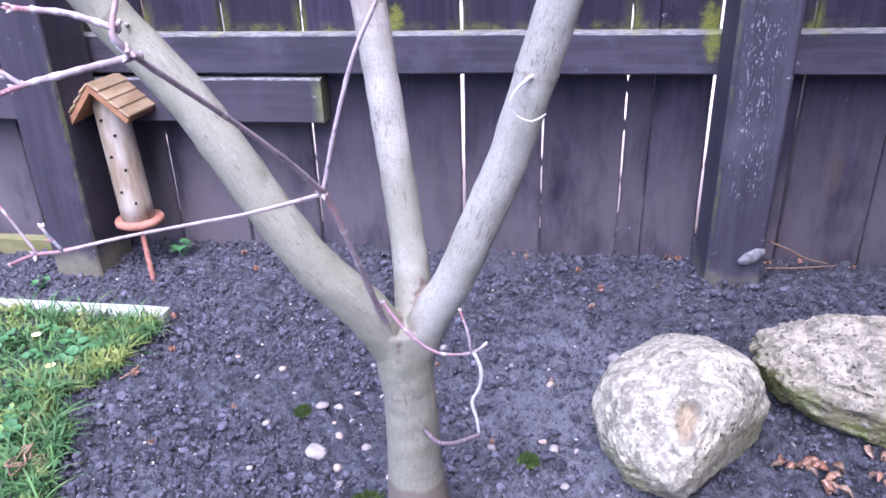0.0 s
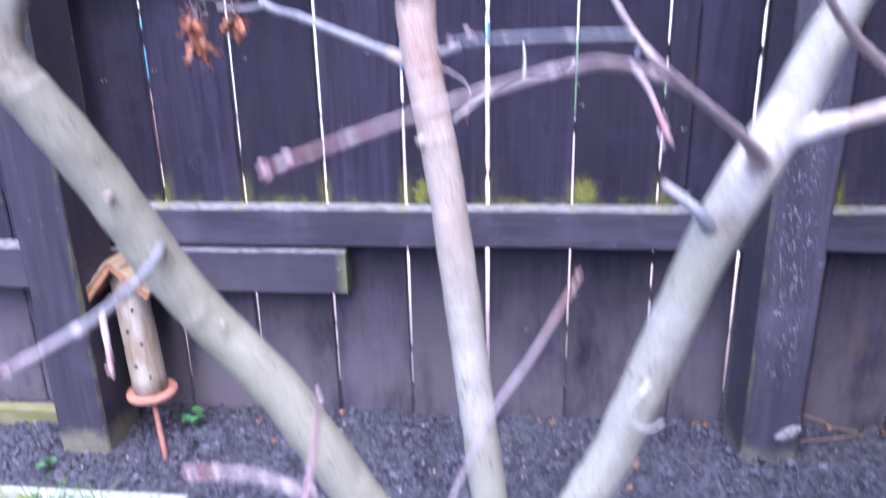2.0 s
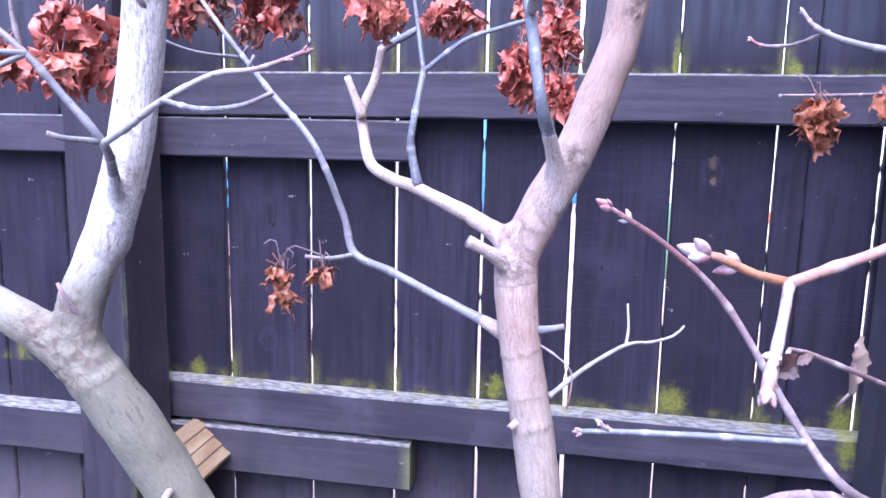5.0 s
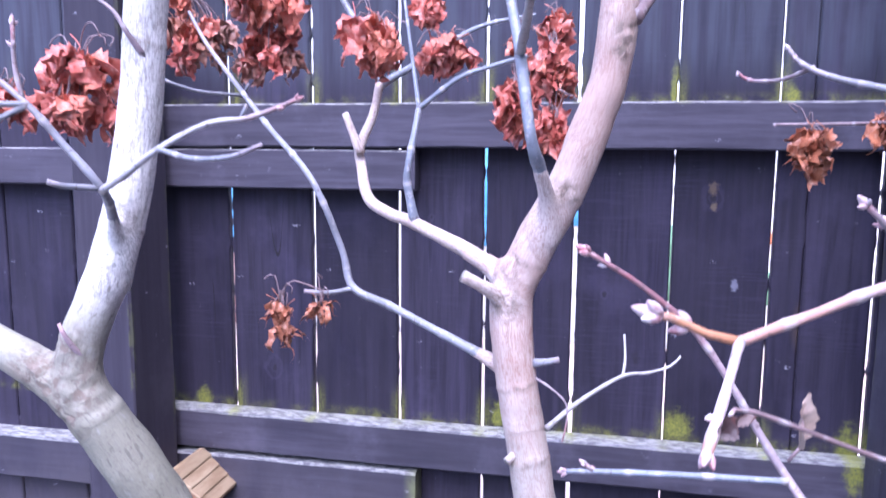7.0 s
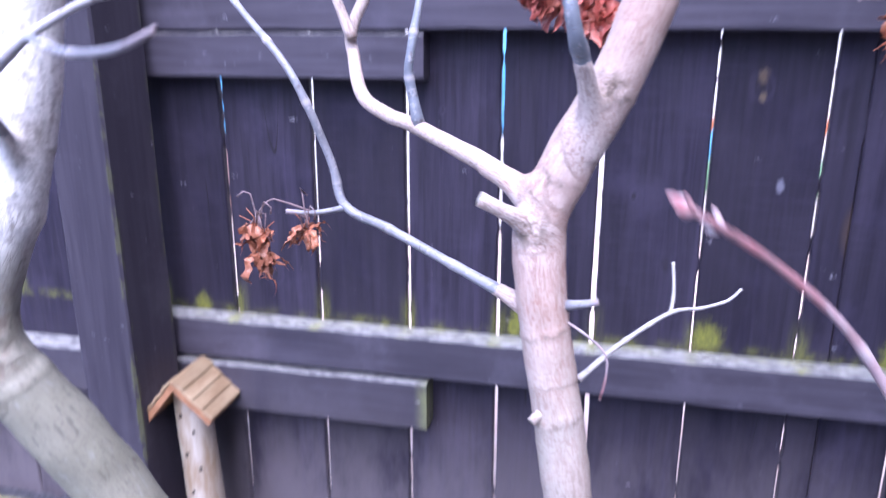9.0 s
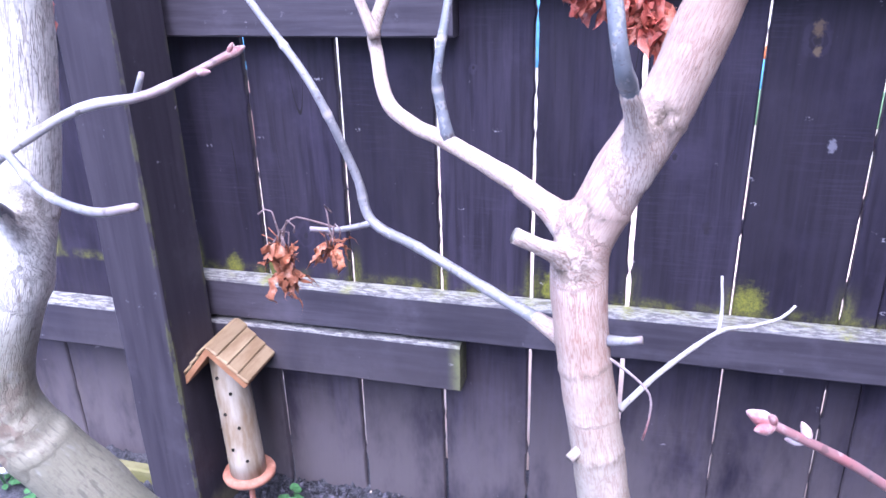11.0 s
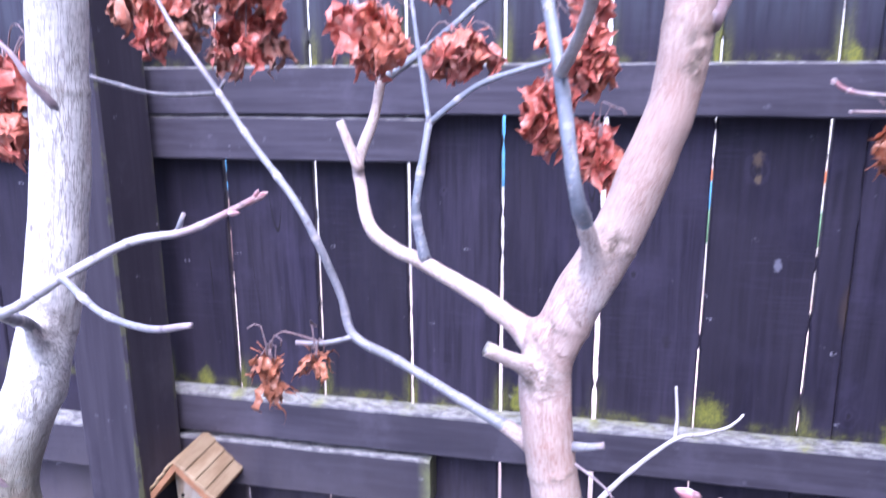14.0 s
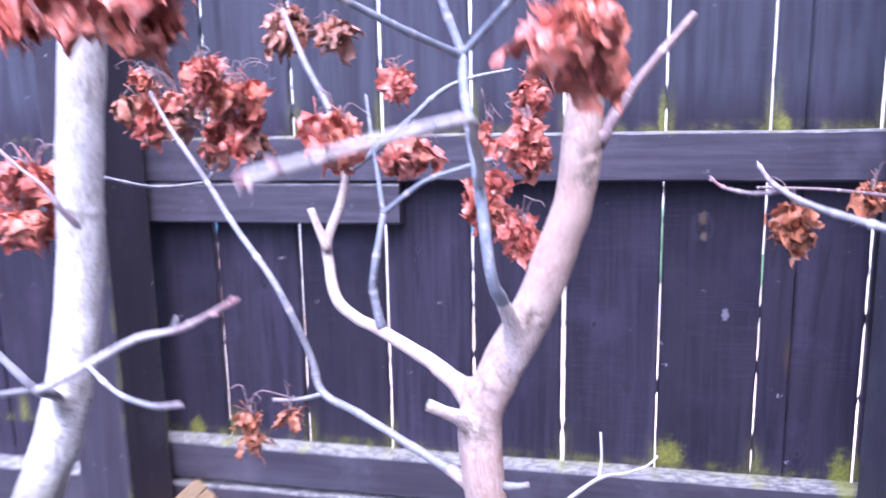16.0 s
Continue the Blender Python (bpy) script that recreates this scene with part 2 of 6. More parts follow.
def bark_material(name, low_tone, high_tone):
    """Maple bark. The limb attribute unbends the wood: two across, one along. Old smooth bark has short pale dashes;
    younger bark is finely wrinkled along the limb and paler, with some of the upper limbs' brightness put into that
    tone.
    """
    m = Mat(name, rough=0.7, spec=0.25)
    p = m.geo.outputs["Position"]
    z = m.split(p)[2]
    node = m.t.nodes.new("ShaderNodeAttribute")
    node.attribute_name = "limb"
    q = node.outputs["Vector"]
    wrinkle, pink, scar = m.attribute("wrinkle"), m.attribute("pink"), m.attribute("scar")
    net = m.noise(m.scaled(q, (680, 680, 72)), 1.0, 2, 0.5, 0.35)
    lines = m.ramp(m.math("ABSOLUTE", m.math("SUBTRACT", net, 0.5)), 0.004, 0.065, 1.0, 0.0)
    dash = m.noise(m.scaled(q, (430, 430, 90)), 1.0, 2, 0.5, 0.4)
    patch, wide, grit = m.noise(q, 32, 5, 0.6), m.noise(q, 9, 3, 0.5), m.noise(p, 420, 3, 0.6)
    col = m.mix(m.ramp(m.math("ADD", wrinkle, m.math("MULTIPLY", m.math("SUBTRACT", patch, 0.5), 0.16)), 0.15, 0.75), low_tone, high_tone)
    col = m.mix(m.ramp(wide, 0.42, 0.68, 0, 0.18), col, tuple(c * 0.8 for c in low_tone))
    col = m.mix(m.math("MULTIPLY", m.ramp(dash, 0.58, 0.68, 0, 0.45), m.ramp(patch, 0.4, 0.58)), col, (0.40, 0.39, 0.36))
    col = m.mix(m.math("MULTIPLY", m.ramp(dash, 0.33, 0.42, 0.7, 0), m.ramp(patch, 0.62, 0.42)), col, (0.15, 0.14, 0.115))
    col = m.mix(m.ramp(grit, 0.34, 0.52, 0.30, 0.0), col, (0.16, 0.14, 0.12))
    col = m.mix(m.math("MULTIPLY", pink, m.ramp(m.noise(q, 38, 3), 0.36, 0.62, 0.82, 1.0)), col, (0.455, 0.30, 0.248))
    green = m.math("MULTIPLY", m.ramp(m.noise(p, 9, 4, 0.65), 0.44, 0.66), m.ramp(z, 0.25, 0.95, 0.55, 0.10))
    col = m.mix(green, col, (0.178, 0.180, 0.112))
    depth = m.math("MULTIPLY", lines, m.math("MULTIPLY", m.ramp(wrinkle, 0.05, 0.9, 0.24, 0.6), m.ramp(m.noise(q, 26, 3), 0.32, 0.58, 0.3, 1.0)))
    depth = m.math("MINIMUM", m.math("MULTIPLY", depth, m.math("ADD", 1.0, m.math("MULTIPLY", pink, 0.4))), 0.9)
    col = m.mix(depth, col, m.mix(pink, m.mix(m.ramp(wrinkle, 0.1, 0.5), (0.145, 0.130, 0.100), (0.27, 0.215, 0.185)), (0.33, 0.155, 0.115)))
    knots = m.math("MULTIPLY", m.ramp(m.cells(m.scaled(q, (1.0, 1.0, 0.6)), 85), 0.07, 0.13, 0.75, 0), m.ramp(m.noise(q, 24, 2), 0.58, 0.66))
    col = m.mix(knots, col, (0.15, 0.115, 0.095))
    crust = m.math("MULTIPLY", scar, m.ramp(m.noise(p, 150, 4, 0.7, 0.3), 0.45, 0.60, 0.22, 0.95))
    col = m.mix(crust, col, (0.19, 0.145, 0.115))
    root = m.math("MULTIPLY", m.ramp(m.math("ADD", z, m.math("MULTIPLY", patch, 0.02)), 0.096, 0.104, 1, 0), 0.85)
    col = m.mix(root, col, (0.155, 0.12, 0.095))
    height = m.math("SUBTRACT", m.math("ADD", patch, m.math("MULTIPLY", grit, 0.12)), m.math("ADD", m.math("MULTIPLY", depth, 0.55), m.math("MULTIPLY", crust, 0.6)))
    return m.done(col, height, 0.55, 0.0016)


# high tone is near white: it also carries sky brightness on the upper limbs
BARK = bark_material("smooth_grey_bark", (0.280, 0.262, 0.200), (0.82, 0.775, 0.74))


def twig_material(name, old, young):
    """Twig bark with pale rings at the nodes, dark specks, and a younger tip."""
    m = Mat(name, rough=0.48, spec=0.45)
    v = m.attribute("along")
    p = m.geo.outputs["Position"]
    n = m.noise(p, 90, 3)
    col = m.mix(m.ramp(m.math("ADD", v, m.math("MULTIPLY", n, 0.25)), 0.78, 1.10), old, young)
    col = m.mix(m.ramp(m.noise(p, 55, 4, 0.6), 0.44, 0.64, 0, 0.55), col, tuple(c * 0.55 for c in old))
    col = m.mix(m.ramp(m.noise(p, 240, 3), 0.56, 0.68, 0, 0.40), col, (0.52, 0.48, 0.48))
    col = m.mix(m.ramp(m.noise(p, 310, 2), 0.30, 0.40, 0.6, 0), col, (0.10, 0.07, 0.07))
    col = m.mix(m.ramp(m.attribute("node"), 0.35, 0.8, 0, 0.7), col, (0.50, 0.44, 0.43))
    return m.done(col, m.math("ADD", n, m.math("MULTIPLY", m.noise(p, 310, 2), 0.5)), 0.4, 0.0008)


TWIG = twig_material("grey_twig_bark", (0.255, 0.25, 0.275), (0.29, 0.235, 0.25))
TWIG_PALE = twig_material("pale_grey_twig_bark", (0.50, 0.465, 0.45), (0.56, 0.52, 0.51))
TWIG_RED = twig_material("reddish_twig_bark", (0.35, 0.27, 0.28), (0.30, 0.115, 0.12))
TWIG_BLUE = twig_material("blue_grey_twig_bark", (0.22, 0.235, 0.275), (0.27, 0.275, 0.31))
TWIG_BROWN = twig_material("brown_twig_bark", (0.23, 0.155, 0.155), (0.30, 0.21, 0.21))
TWIG_DEAD = twig_material("bleached_dead_twig", (0.60, 0.56, 0.53), (0.62, 0.58, 0.55))
TWIG_MAUVE = twig_material("mauve_grey_twig_bark", (0.36, 0.27, 0.285), (0.40, 0.24, 0.25))
TWIG_LIGHT = twig_material("pale_twig_with_wine_tip", (0.46, 0.43, 0.44), (0.34, 0.13, 0.14))
TWIG_DARK = twig_material("dark_mauve_twig", (0.17, 0.12, 0.13), (0.18, 0.13, 0.14))
TWIG_WINE = twig_material("wine_red_twig_bark", (0.23, 0.13, 0.145), (0.42, 0.34, 0.33))


def plain(name, a, b, scale=30.0, rough=0.8, bump=0.3, distance=0.001, stretch=(1, 1, 1), spec=0.3):
    m = Mat(name, rough=rough, spec=spec)
    q = m.scaled(m.geo.outputs["Position"], stretch)
    n = m.noise(q, scale, 5, 0.6)
    col = m.mix(m.ramp(n, 0.3, 0.7), a, b)
    col = m.mix(m.ramp(m.random(), 0, 1, 0, 0.35), col, tuple(c * 0.6 for c in a))
    return m.done(col, n, bump, distance)


TWIG_PINK = twig_material("pinkish_young_bark", (0.52, 0.42, 0.43), (0.48, 0.27, 0.22))
TWIG_ORANGE = twig_material("orange_young_bark", (0.50, 0.23, 0.12), (0.46, 0.20, 0.13))
BUD = plain("bud_scales", (0.34, 0.13, 0.14), (0.74, 0.69, 0.68), 260, 0.6)
CUT = plain("cut_wood_end", (0.38, 0.35, 0.31), (0.16, 0.13, 0.11), 260, 0.8)
SLAT = plain("roof_slat_wood", (0.24, 0.155, 0.085), (0.37, 0.27, 0.165), 60, 0.7, stretch=(1, 0.2, 1))
SLAT_EDGE = plain("roof_edge_wood", (0.30, 0.14, 0.07), (0.42, 0.21, 0.11), 60, 0.7)
LOG = plain("pale_peeled_log", (0.24, 0.165, 0.10), (0.47, 0.41, 0.35), 38, 0.8, 0.5, 0.0016, stretch=(1, 1, 0.22))
TERRACOTTA = plain("terracotta", (0.36, 0.15, 0.10), (0.50, 0.24, 0.17), 80, 0.75)
RUST = plain("rust_coated_rod", (0.22, 0.085, 0.06), (0.34, 0.15, 0.11), 150, 0.7)
HOLE = plain("drilled_hole", (0.012, 0.010, 0.008), (0.02, 0.016, 0.012), 60, 0.9)
EDGING = plain("bleached_edging_timber", (0.30, 0.295, 0.27), (0.52, 0.51, 0.485), 40, 0.8, stretch=(0.15, 1, 1))
LEAF_GREEN = plain("fresh_green_leaf", (0.045, 0.13, 0.045), (0.09, 0.22, 0.085), 120, 0.5)
KICK = plain("yellowed_mossy_plank", (0.15, 0.14, 0.045), (0.30, 0.27, 0.16), 28, 0.85, stretch=(0.3, 1, 1))
FLAKE = plain("grey_bark_flake", (0.12, 0.11, 0.11), (0.26, 0.25, 0.25), 120, 0.8)
STEM_DRY = plain("dry_straw_stem", (0.22, 0.12, 0.08), (0.36, 0.24, 0.16), 200, 0.7)
BLUE_PAINT = plain("faded_blue_paint", (0.07, 0.24, 0.42), (0.12, 0.34, 0.52), 20, 0.6)
WALL_DARK = plain("dark_shade_wall", (0.10, 0.09, 0.09), (0.16, 0.15, 0.15), 12, 0.9)
PAVING = plain("salmon_paving", (0.62, 0.44, 0.37), (0.78, 0.66, 0.60), 9, 0.9)
GREEN_PAINT = plain("dull_green_paint", (0.10, 0.20, 0.11), (0.16, 0.28, 0.16), 20, 0.6)
BROWN_PAINT = plain("dark_brown_board", (0.17, 0.095, 0.085), (0.30, 0.19, 0.17), 14, 0.8)
RED_PAINT = plain("faded_red_paint", (0.42, 0.12, 0.05), (0.55, 0.2, 0.08), 20, 0.6)
WALL_PALE = plain("pale_render", (0.70, 0.69, 0.66), (0.80, 0.79, 0.76), 8, 0.9)


def dead_leaf_material(name, a, b, c, fold=(0.72, 0.47, 0.40)):
    """Dried leaf: mottled, veined, papery, with pale highlights painted into its colour."""
    m = Mat(name, rough=0.45, spec=0.4)
    p = m.tex.outputs["Object"]
    n = m.noise(p, 110, 4, 0.6)
    col = m.mix(m.ramp(n, 0.3, 0.7), a, b)
    col = m.mix(m.ramp(m.random(), 0.3, 1, 0, 0.7), col, c)
    col = m.mix(m.ramp(m.noise(p, 330, 2), 0.6, 0.72, 0, 0.45), col, (0.12, 0.03, 0.02))
    # the fold colour paints sheen highlights as pale noise patches
    col = m.mix(m.ramp(m.noise(p, 150, 4, 0.65), 0.50, 0.72, 0, 0.65), col, fold)
    return m.done(col, m.math("ADD", n, m.noise(p, 420, 3)), 0.5, 0.0012)


DEAD_LEAF = dead_leaf_material("crumpled_dead_leaf", (0.40, 0.075, 0.052), (0.62, 0.21, 0.16), (0.54, 0.18, 0.10))
DEAD_LEAF_BROWN = dead_leaf_material("withered_brown_leaf", (0.29, 0.095, 0.060), (0.52, 0.25, 0.17), (0.30, 0.17, 0.14))
DEAD_LEAF_ORANGE = dead_leaf_material("curled_orange_leaf", (0.25, 0.070, 0.032), (0.45, 0.17, 0.085), (0.30, 0.11, 0.06), (0.58, 0.36, 0.27))
LITTER = dead_leaf_material("leaf_litter", (0.24, 0.095, 0.055), (0.36, 0.20, 0.13), (0.27, 0.18, 0.125))
DARK_LEAF = dead_leaf_material("blackened_dry_leaf", (0.045, 0.025, 0.025), (0.09, 0.05, 0.045), (0.12, 0.06, 0.05), (0.14, 0.10, 0.09))
TAN_LEAF = dead_leaf_material("tan_dry_leaf", (0.24, 0.165, 0.12), (0.38, 0.30, 0.25), (0.30, 0.22, 0.17))


def soil_material():
    m = Mat("dark_garden_soil", rough=0.8, spec=0.3)
    p = m.geo.outputs["Position"]
    fine, mid, wide = m.noise(p, 330, 5, 0.75), m.noise(p, 60, 5, 0.7), m.noise(p, 4, 3)
    col = m.mix(m.ramp(mid, 0.34, 0.68), (0.024, 0.0236, 0.031), (0.128, 0.125, 0.150))
    col = m.mix(m.ramp(wide, 0.4, 0.7, 0, 0.4), col, (0.118, 0.115, 0.135))
    col = m.mix(m.ramp(fine, 0.58, 0.72, 0, 0.8), col, (0.27, 0.266, 0.30))
    col = m.mix(m.ramp(fine, 0.36, 0.48, 0.9, 0), col, (0.007, 0.007, 0.009))
    x, y, _ = m.split(p)
    dx, dy = m.math("DIVIDE", m.math("SUBTRACT", x, 0.50), 0.20), m.math("DIVIDE", m.math("ADD", y, 0.50), 0.30)
    washed = m.math("ADD", m.math("SQRT", m.math("ADD", m.math("MULTIPLY", dx, dx), m.math("MULTIPLY", dy, dy))), m.math("MULTIPLY", m.math("SUBTRACT", m.noise(p, 14, 4, 0.6), 0.5), 1.1))
    col = m.mix(m.math("MULTIPLY", m.ramp(washed, 0.5, 1.1, 0.75, 0.0), m.ramp(fine, 0.36, 0.5)), col, (0.195, 0.191, 0.218))
    specks = m.math("MULTIPLY", m.ramp(m.cells(p, 120), 0.06, 0.10, 1, 0), m.ramp(m.noise(p, 55, 1), 0.58, 0.62))
    col = m.mix(specks, col, (0.36, 0.29, 0.25))
    green = m.math("MULTIPLY", m.ramp(m.noise(p, 13, 4, 0.7), 0.66, 0.76), 0.45)
    col = m.mix(green, col, (0.06, 0.085, 0.03))
    return m.done(col, m.math("ADD", m.math("MULTIPLY", fine, 0.7), mid), 0.9, 0.008)


SOIL = soil_material()


def clod_material(name, a, b):
    m = Mat(name, rough=0.85, spec=0.25)
    r = m.geo.outputs["Random Per Island"]
    n = m.noise(m.geo.outputs["Position"], 300, 3)
    col = m.mix(r, a, b)
    damp = m.noise(m.geo.outputs["Position"], 24, 4, 0.65)
    col = m.mix(m.ramp(damp, 0.40, 0.60, 0.65, 0.0), col, tuple(c * 0.9 for c in a))
    col = m.mix(m.ramp(n, 0.45, 0.75, 0, 0.5), col, tuple(c * 1.6 for c in b))
    return m.done(col, n, 0.5, 0.002)


CLOD = clod_material("soil_crumbs", (0.026, 0.0245, 0.033), (0.134, 0.126, 0.158))
PEBBLE = clod_material("mixed_pebbles", (0.18, 0.165, 0.165), (0.58, 0.49, 0.43))


def grass_material():
    """Blades from deep to yellow green, with mossy yellow patches."""
    m = Mat("lawn_grass", rough=0.6, spec=0.35)
    p = m.geo.outputs["Position"]
    col = m.mix(m.geo.outputs["Random Per Island"], (0.018, 0.060, 0.014), (0.10, 0.20, 0.060))
    col = m.mix(m.ramp(m.noise(p, 17, 3), 0.48, 0.66, 0, 0.75), col, (0.22, 0.24, 0.05))
    col = m.mix(m.ramp(m.noise(p, 23, 3), 0.60, 0.70, 0, 0.6), col, (0.30, 0.26, 0.12))
    return m.done(col)


GRASS = grass_material()


def rock_material(name, moss, tone, pitted):
    """Weathered limestone: a chalky crust with worn grey patches, pores in places, a tan hollow, and moss on the flank."""
    m = Mat(name, rough=0.9, spec=0.2)
    p = m.tex.outputs["Object"]
    wide, mid, fine, grit = m.noise(p, 9, 4, 0.6), m.noise(p, 34, 5, 0.7, 0.6), m.noise(p, 95, 5, 0.75), m.noise(p, 300, 3, 0.7)
    col = m.mix(m.ramp(mid, 0.36, 0.62), tuple(k * 0.42 for k in tone), tone)
    col = m.mix(m.ramp(wide, 0.50, 0.66, 0, 0.55), col, tuple(k * 0.58 for k in tone))
    col = m.mix(m.ramp(fine, 0.54, 0.66, 0, 0.75), col, tuple(min(k * 1.35, 0.78) for k in tone))
    col = m.mix(m.ramp(fine, 0.34, 0.44, 0.75, 0), col, (0.17, 0.15, 0.125))
    col = m.mix(m.ramp(grit, 0.32, 0.44, 0.45, 0), col, (0.14, 0.12, 0.10))
    some = m.ramp(m.noise(p, 14, 3), 0.50 - 0.14 * pitted, 0.62 - 0.10 * pitted)
    pits, pores = m.ramp(m.cells(p, 70), 0.05, 0.24, 0.0, 1.0), m.ramp(m.cells(p, 170), 0.06, 0.24, 0.0, 1.0)
    hole = m.math("MULTIPLY", m.math("SUBTRACT", 1.0, m.math("MULTIPLY", pits, pores)), some)
    col = m.mix(m.math("MULTIPLY", hole, 0.8), col, (0.10, 0.085, 0.065))
    col = m.mix(m.math("MULTIPLY", m.attribute("hollow"), m.ramp(mid, 0.3, 0.6, 0.6, 0.95)), col, (0.36, 0.27, 0.17))
    facing = m.split(m.geo.outputs["Normal"])
    low = m.math("MULTIPLY", m.ramp(m.split(m.geo.outputs["Position"])[2], 0.02, 0.10, 1, 0), m.ramp(facing[2], -0.2, 0.75, 1.0, 0.15))
    tan = m.math("MULTIPLY", m.ramp(m.noise(p, 16, 4, 0.65), 0.36, 0.6), m.math("MULTIPLY", low, moss))
    col = m.mix(m.math("MINIMUM", m.math("MULTIPLY", tan, 1.7), 0.85), col, (0.24, 0.20, 0.105))
    green = m.math("MULTIPLY", m.ramp(m.noise(p, 12, 5, 0.7), 0.42, 0.60), m.math("MULTIPLY", low, moss))
    col = m.mix(m.math("MINIMUM", m.math("MULTIPLY", green, 1.0), 0.75), col, m.mix(fine, (0.10, 0.13, 0.02), (0.26, 0.30, 0.06)))
    bump = m.math("SUBTRACT", m.math("ADD", mid, m.math("ADD", m.math("MULTIPLY", fine, 0.6), m.math("MULTIPLY", grit, 0.2))), m.math("MULTIPLY", hole, 0.7))
    return m.done(col, bump, 0.9, 0.008)


ROCK_PALE = rock_material("pale_pitted_limestone", 0.35, (0.54, 0.48, 0.375), 0.6)
ROCK_MOSSY = rock_material("mossy_limestone", 1.0, (0.43, 0.37, 0.28), 1.0)


# ---- building helpers ----
def thing(name, at, label, category, group=""):
    ob = new(name)
    ob.location = at
    ob.empty_display_size = 0.05
    bpy.context.view_layer.update()
    return tagged(ob, label, category, group)


def part(name, bm, material, parent=None, label="", smooth=True):
    """Links a bmesh, given in world places, as one mesh object under a thing or part."""
    me = bpy.data.meshes.new(name)
    for f in bm.faces:
        f.smooth = smooth
    bm.to_mesh(me)
    bm.free()
    for m in (material if isinstance(material, (list, tuple)) else [material]):
        me.materials.append(m)
    ob = new(name, me)
    if parent is not None:
        ob.parent = parent
        ob.matrix_parent_inverse = Matrix.Translation(parent.matrix_world.translation).inverted()
    return tagged(ob, label)


def box(bm, low, high, bevel=0.002, m=None):
    """A bevelled box between two corners, under the pose m."""
    made = bmesh.ops.create_cube(bm, size=1)["verts"]
    size, mid = Vector(high) - Vector(low), (Vector(high) + Vector(low)) / 2
    for v in made:
        v.co = Vector((v.co.x * size.x, v.co.y * size.y, v.co.z * size.z)) + mid
    if bevel:
        edges = {e for v in made for e in v.link_edges}
        got = bmesh.ops.bevel(bm, geom=list(edges), offset=bevel, segments=1, affect="EDGES")
        made = list({v for f in got["faces"] for v in f.verts} | {v for v in made if v.is_valid})
    if m is not None:
        bmesh.ops.transform(bm, matrix=m, verts=made)
    return made


def spline(points, step):
    """A smooth line of (place, radius) through the given (x, y, z, r)."""
    P = [Vector(p) for p in points]
    P = [P[0] * 2 - P[1], *P, P[-1] * 2 - P[-2]]
    out = []
    for a, b, c, d in zip(P, P[1:], P[2:], P[3:]):
        n = max(1, round((c - b).length / step))
        for i in range(n):
            t = i / n
            out.append(0.5 * ((2 * b) + (c - a) * t + (2 * a - 5 * b + 4 * c - d) * t * t + (3 * b - a - 3 * c + d) * t ** 3))
    out.append(P[-2])
    return [(Vector(p[:3]), max(p[3], 0.0004)) for p in out]


def tube(bm, points, sides=8, step=0.012, wobble=0.06, nodes=0.0, flat_end=False):
    """A tapered round limb along points, with slight bends, and swollen nodes every `nodes` metres."""
    layer = bm.verts.layers.float.get("along") or bm.verts.layers.float.new("along")
    mark = bm.verts.layers.float.get("node") or bm.verts.layers.float.new("node")
    line = spline(points, step)
    rings, across, run = [], None, 0.0
    for i, (p, r) in enumerate(line):
        way = (line[min(i + 1, len(line) - 1)][0] - line[max(i - 1, 0)][0]).normalized()
        if across is None:
            across = way.orthogonal().normalized()
        across = (across - way * across.dot(way)).normalized()
        side = way.cross(across)
        if i:
            run += (p - line[i - 1][0]).length
        swell = 1.0
        if nodes:
            k = (run % nodes) / nodes
            swell += 0.24 * min(1.0, 0.0024 / r) * math.exp(-((min(k, 1 - k) * nodes / max(r * 1.1, 0.0014)) ** 2))
        ring = []
        for s in range(sides):
            a = 2 * math.pi * s / sides
            rr = r * swell * (1 + wobble * noise.noise((p.x * 70 + math.cos(a) * 1.5, p.y * 70 + math.sin(a) * 1.5, p.z * 70)))
            v = bm.verts.new(p + across * (rr * math.cos(a)) + side * (rr * math.sin(a)))
            v[layer], v[mark] = i / max(1, len(line) - 1), (swell - 1.0) / 0.24
            ring.append(v)
        rings.append(ring)
    for a, b in zip(rings, rings[1:]):
        for s in range(sides):
            bm.faces.new((a[s], a[(s + 1) % sides], b[(s + 1) % sides], b[s]))
    bm.faces.new(list(reversed(rings[0])))
    end = bm.faces.new(rings[-1])
    if flat_end:
        end.material_index = 1
    return line


def bud(bm, at, way, r):
    """A pointed bud of a few scales."""
    way = Vector(way).normalized()
    made = bmesh.ops.create_icosphere(bm, subdivisions=2, radius=1)["verts"]
    turn = way.to_track_quat("Z", "Y").to_matrix()
    for v in made:
        k = 1.0 - 0.45 * max(0, v.co.z)
        q = Vector((v.co.x * r * k * 0.85, v.co.y * r * k * 0.85, v.co.z * r * 1.9 + r * 1.0))
        v.co = Vector(at) + turn @ q


# ---- ground ----
def ground_height(x, y):
    """Soil level: flat, crumbly, heaped a little round the post and the trunk."""
    h = 0.034 * math.exp(-(((x - 0.79) / 0.22) ** 2 + ((y + 0.17) / 0.12) ** 2))
    h += 0.020 * math.exp(-(((x - 0.33) / 0.12) ** 2 + ((y + 0.74) / 0.12) ** 2))
    return h


def line_of(stops):
    """Grid lines at a spacing that changes from stretch to stretch: (from, to, step)."""
    out = []
    for a, b, s in stops:
        n = max(1, round((b - a) / s))
        out += [a + (b - a) * i / n for i in range(n)]
    return out + [stops[-1][1]]


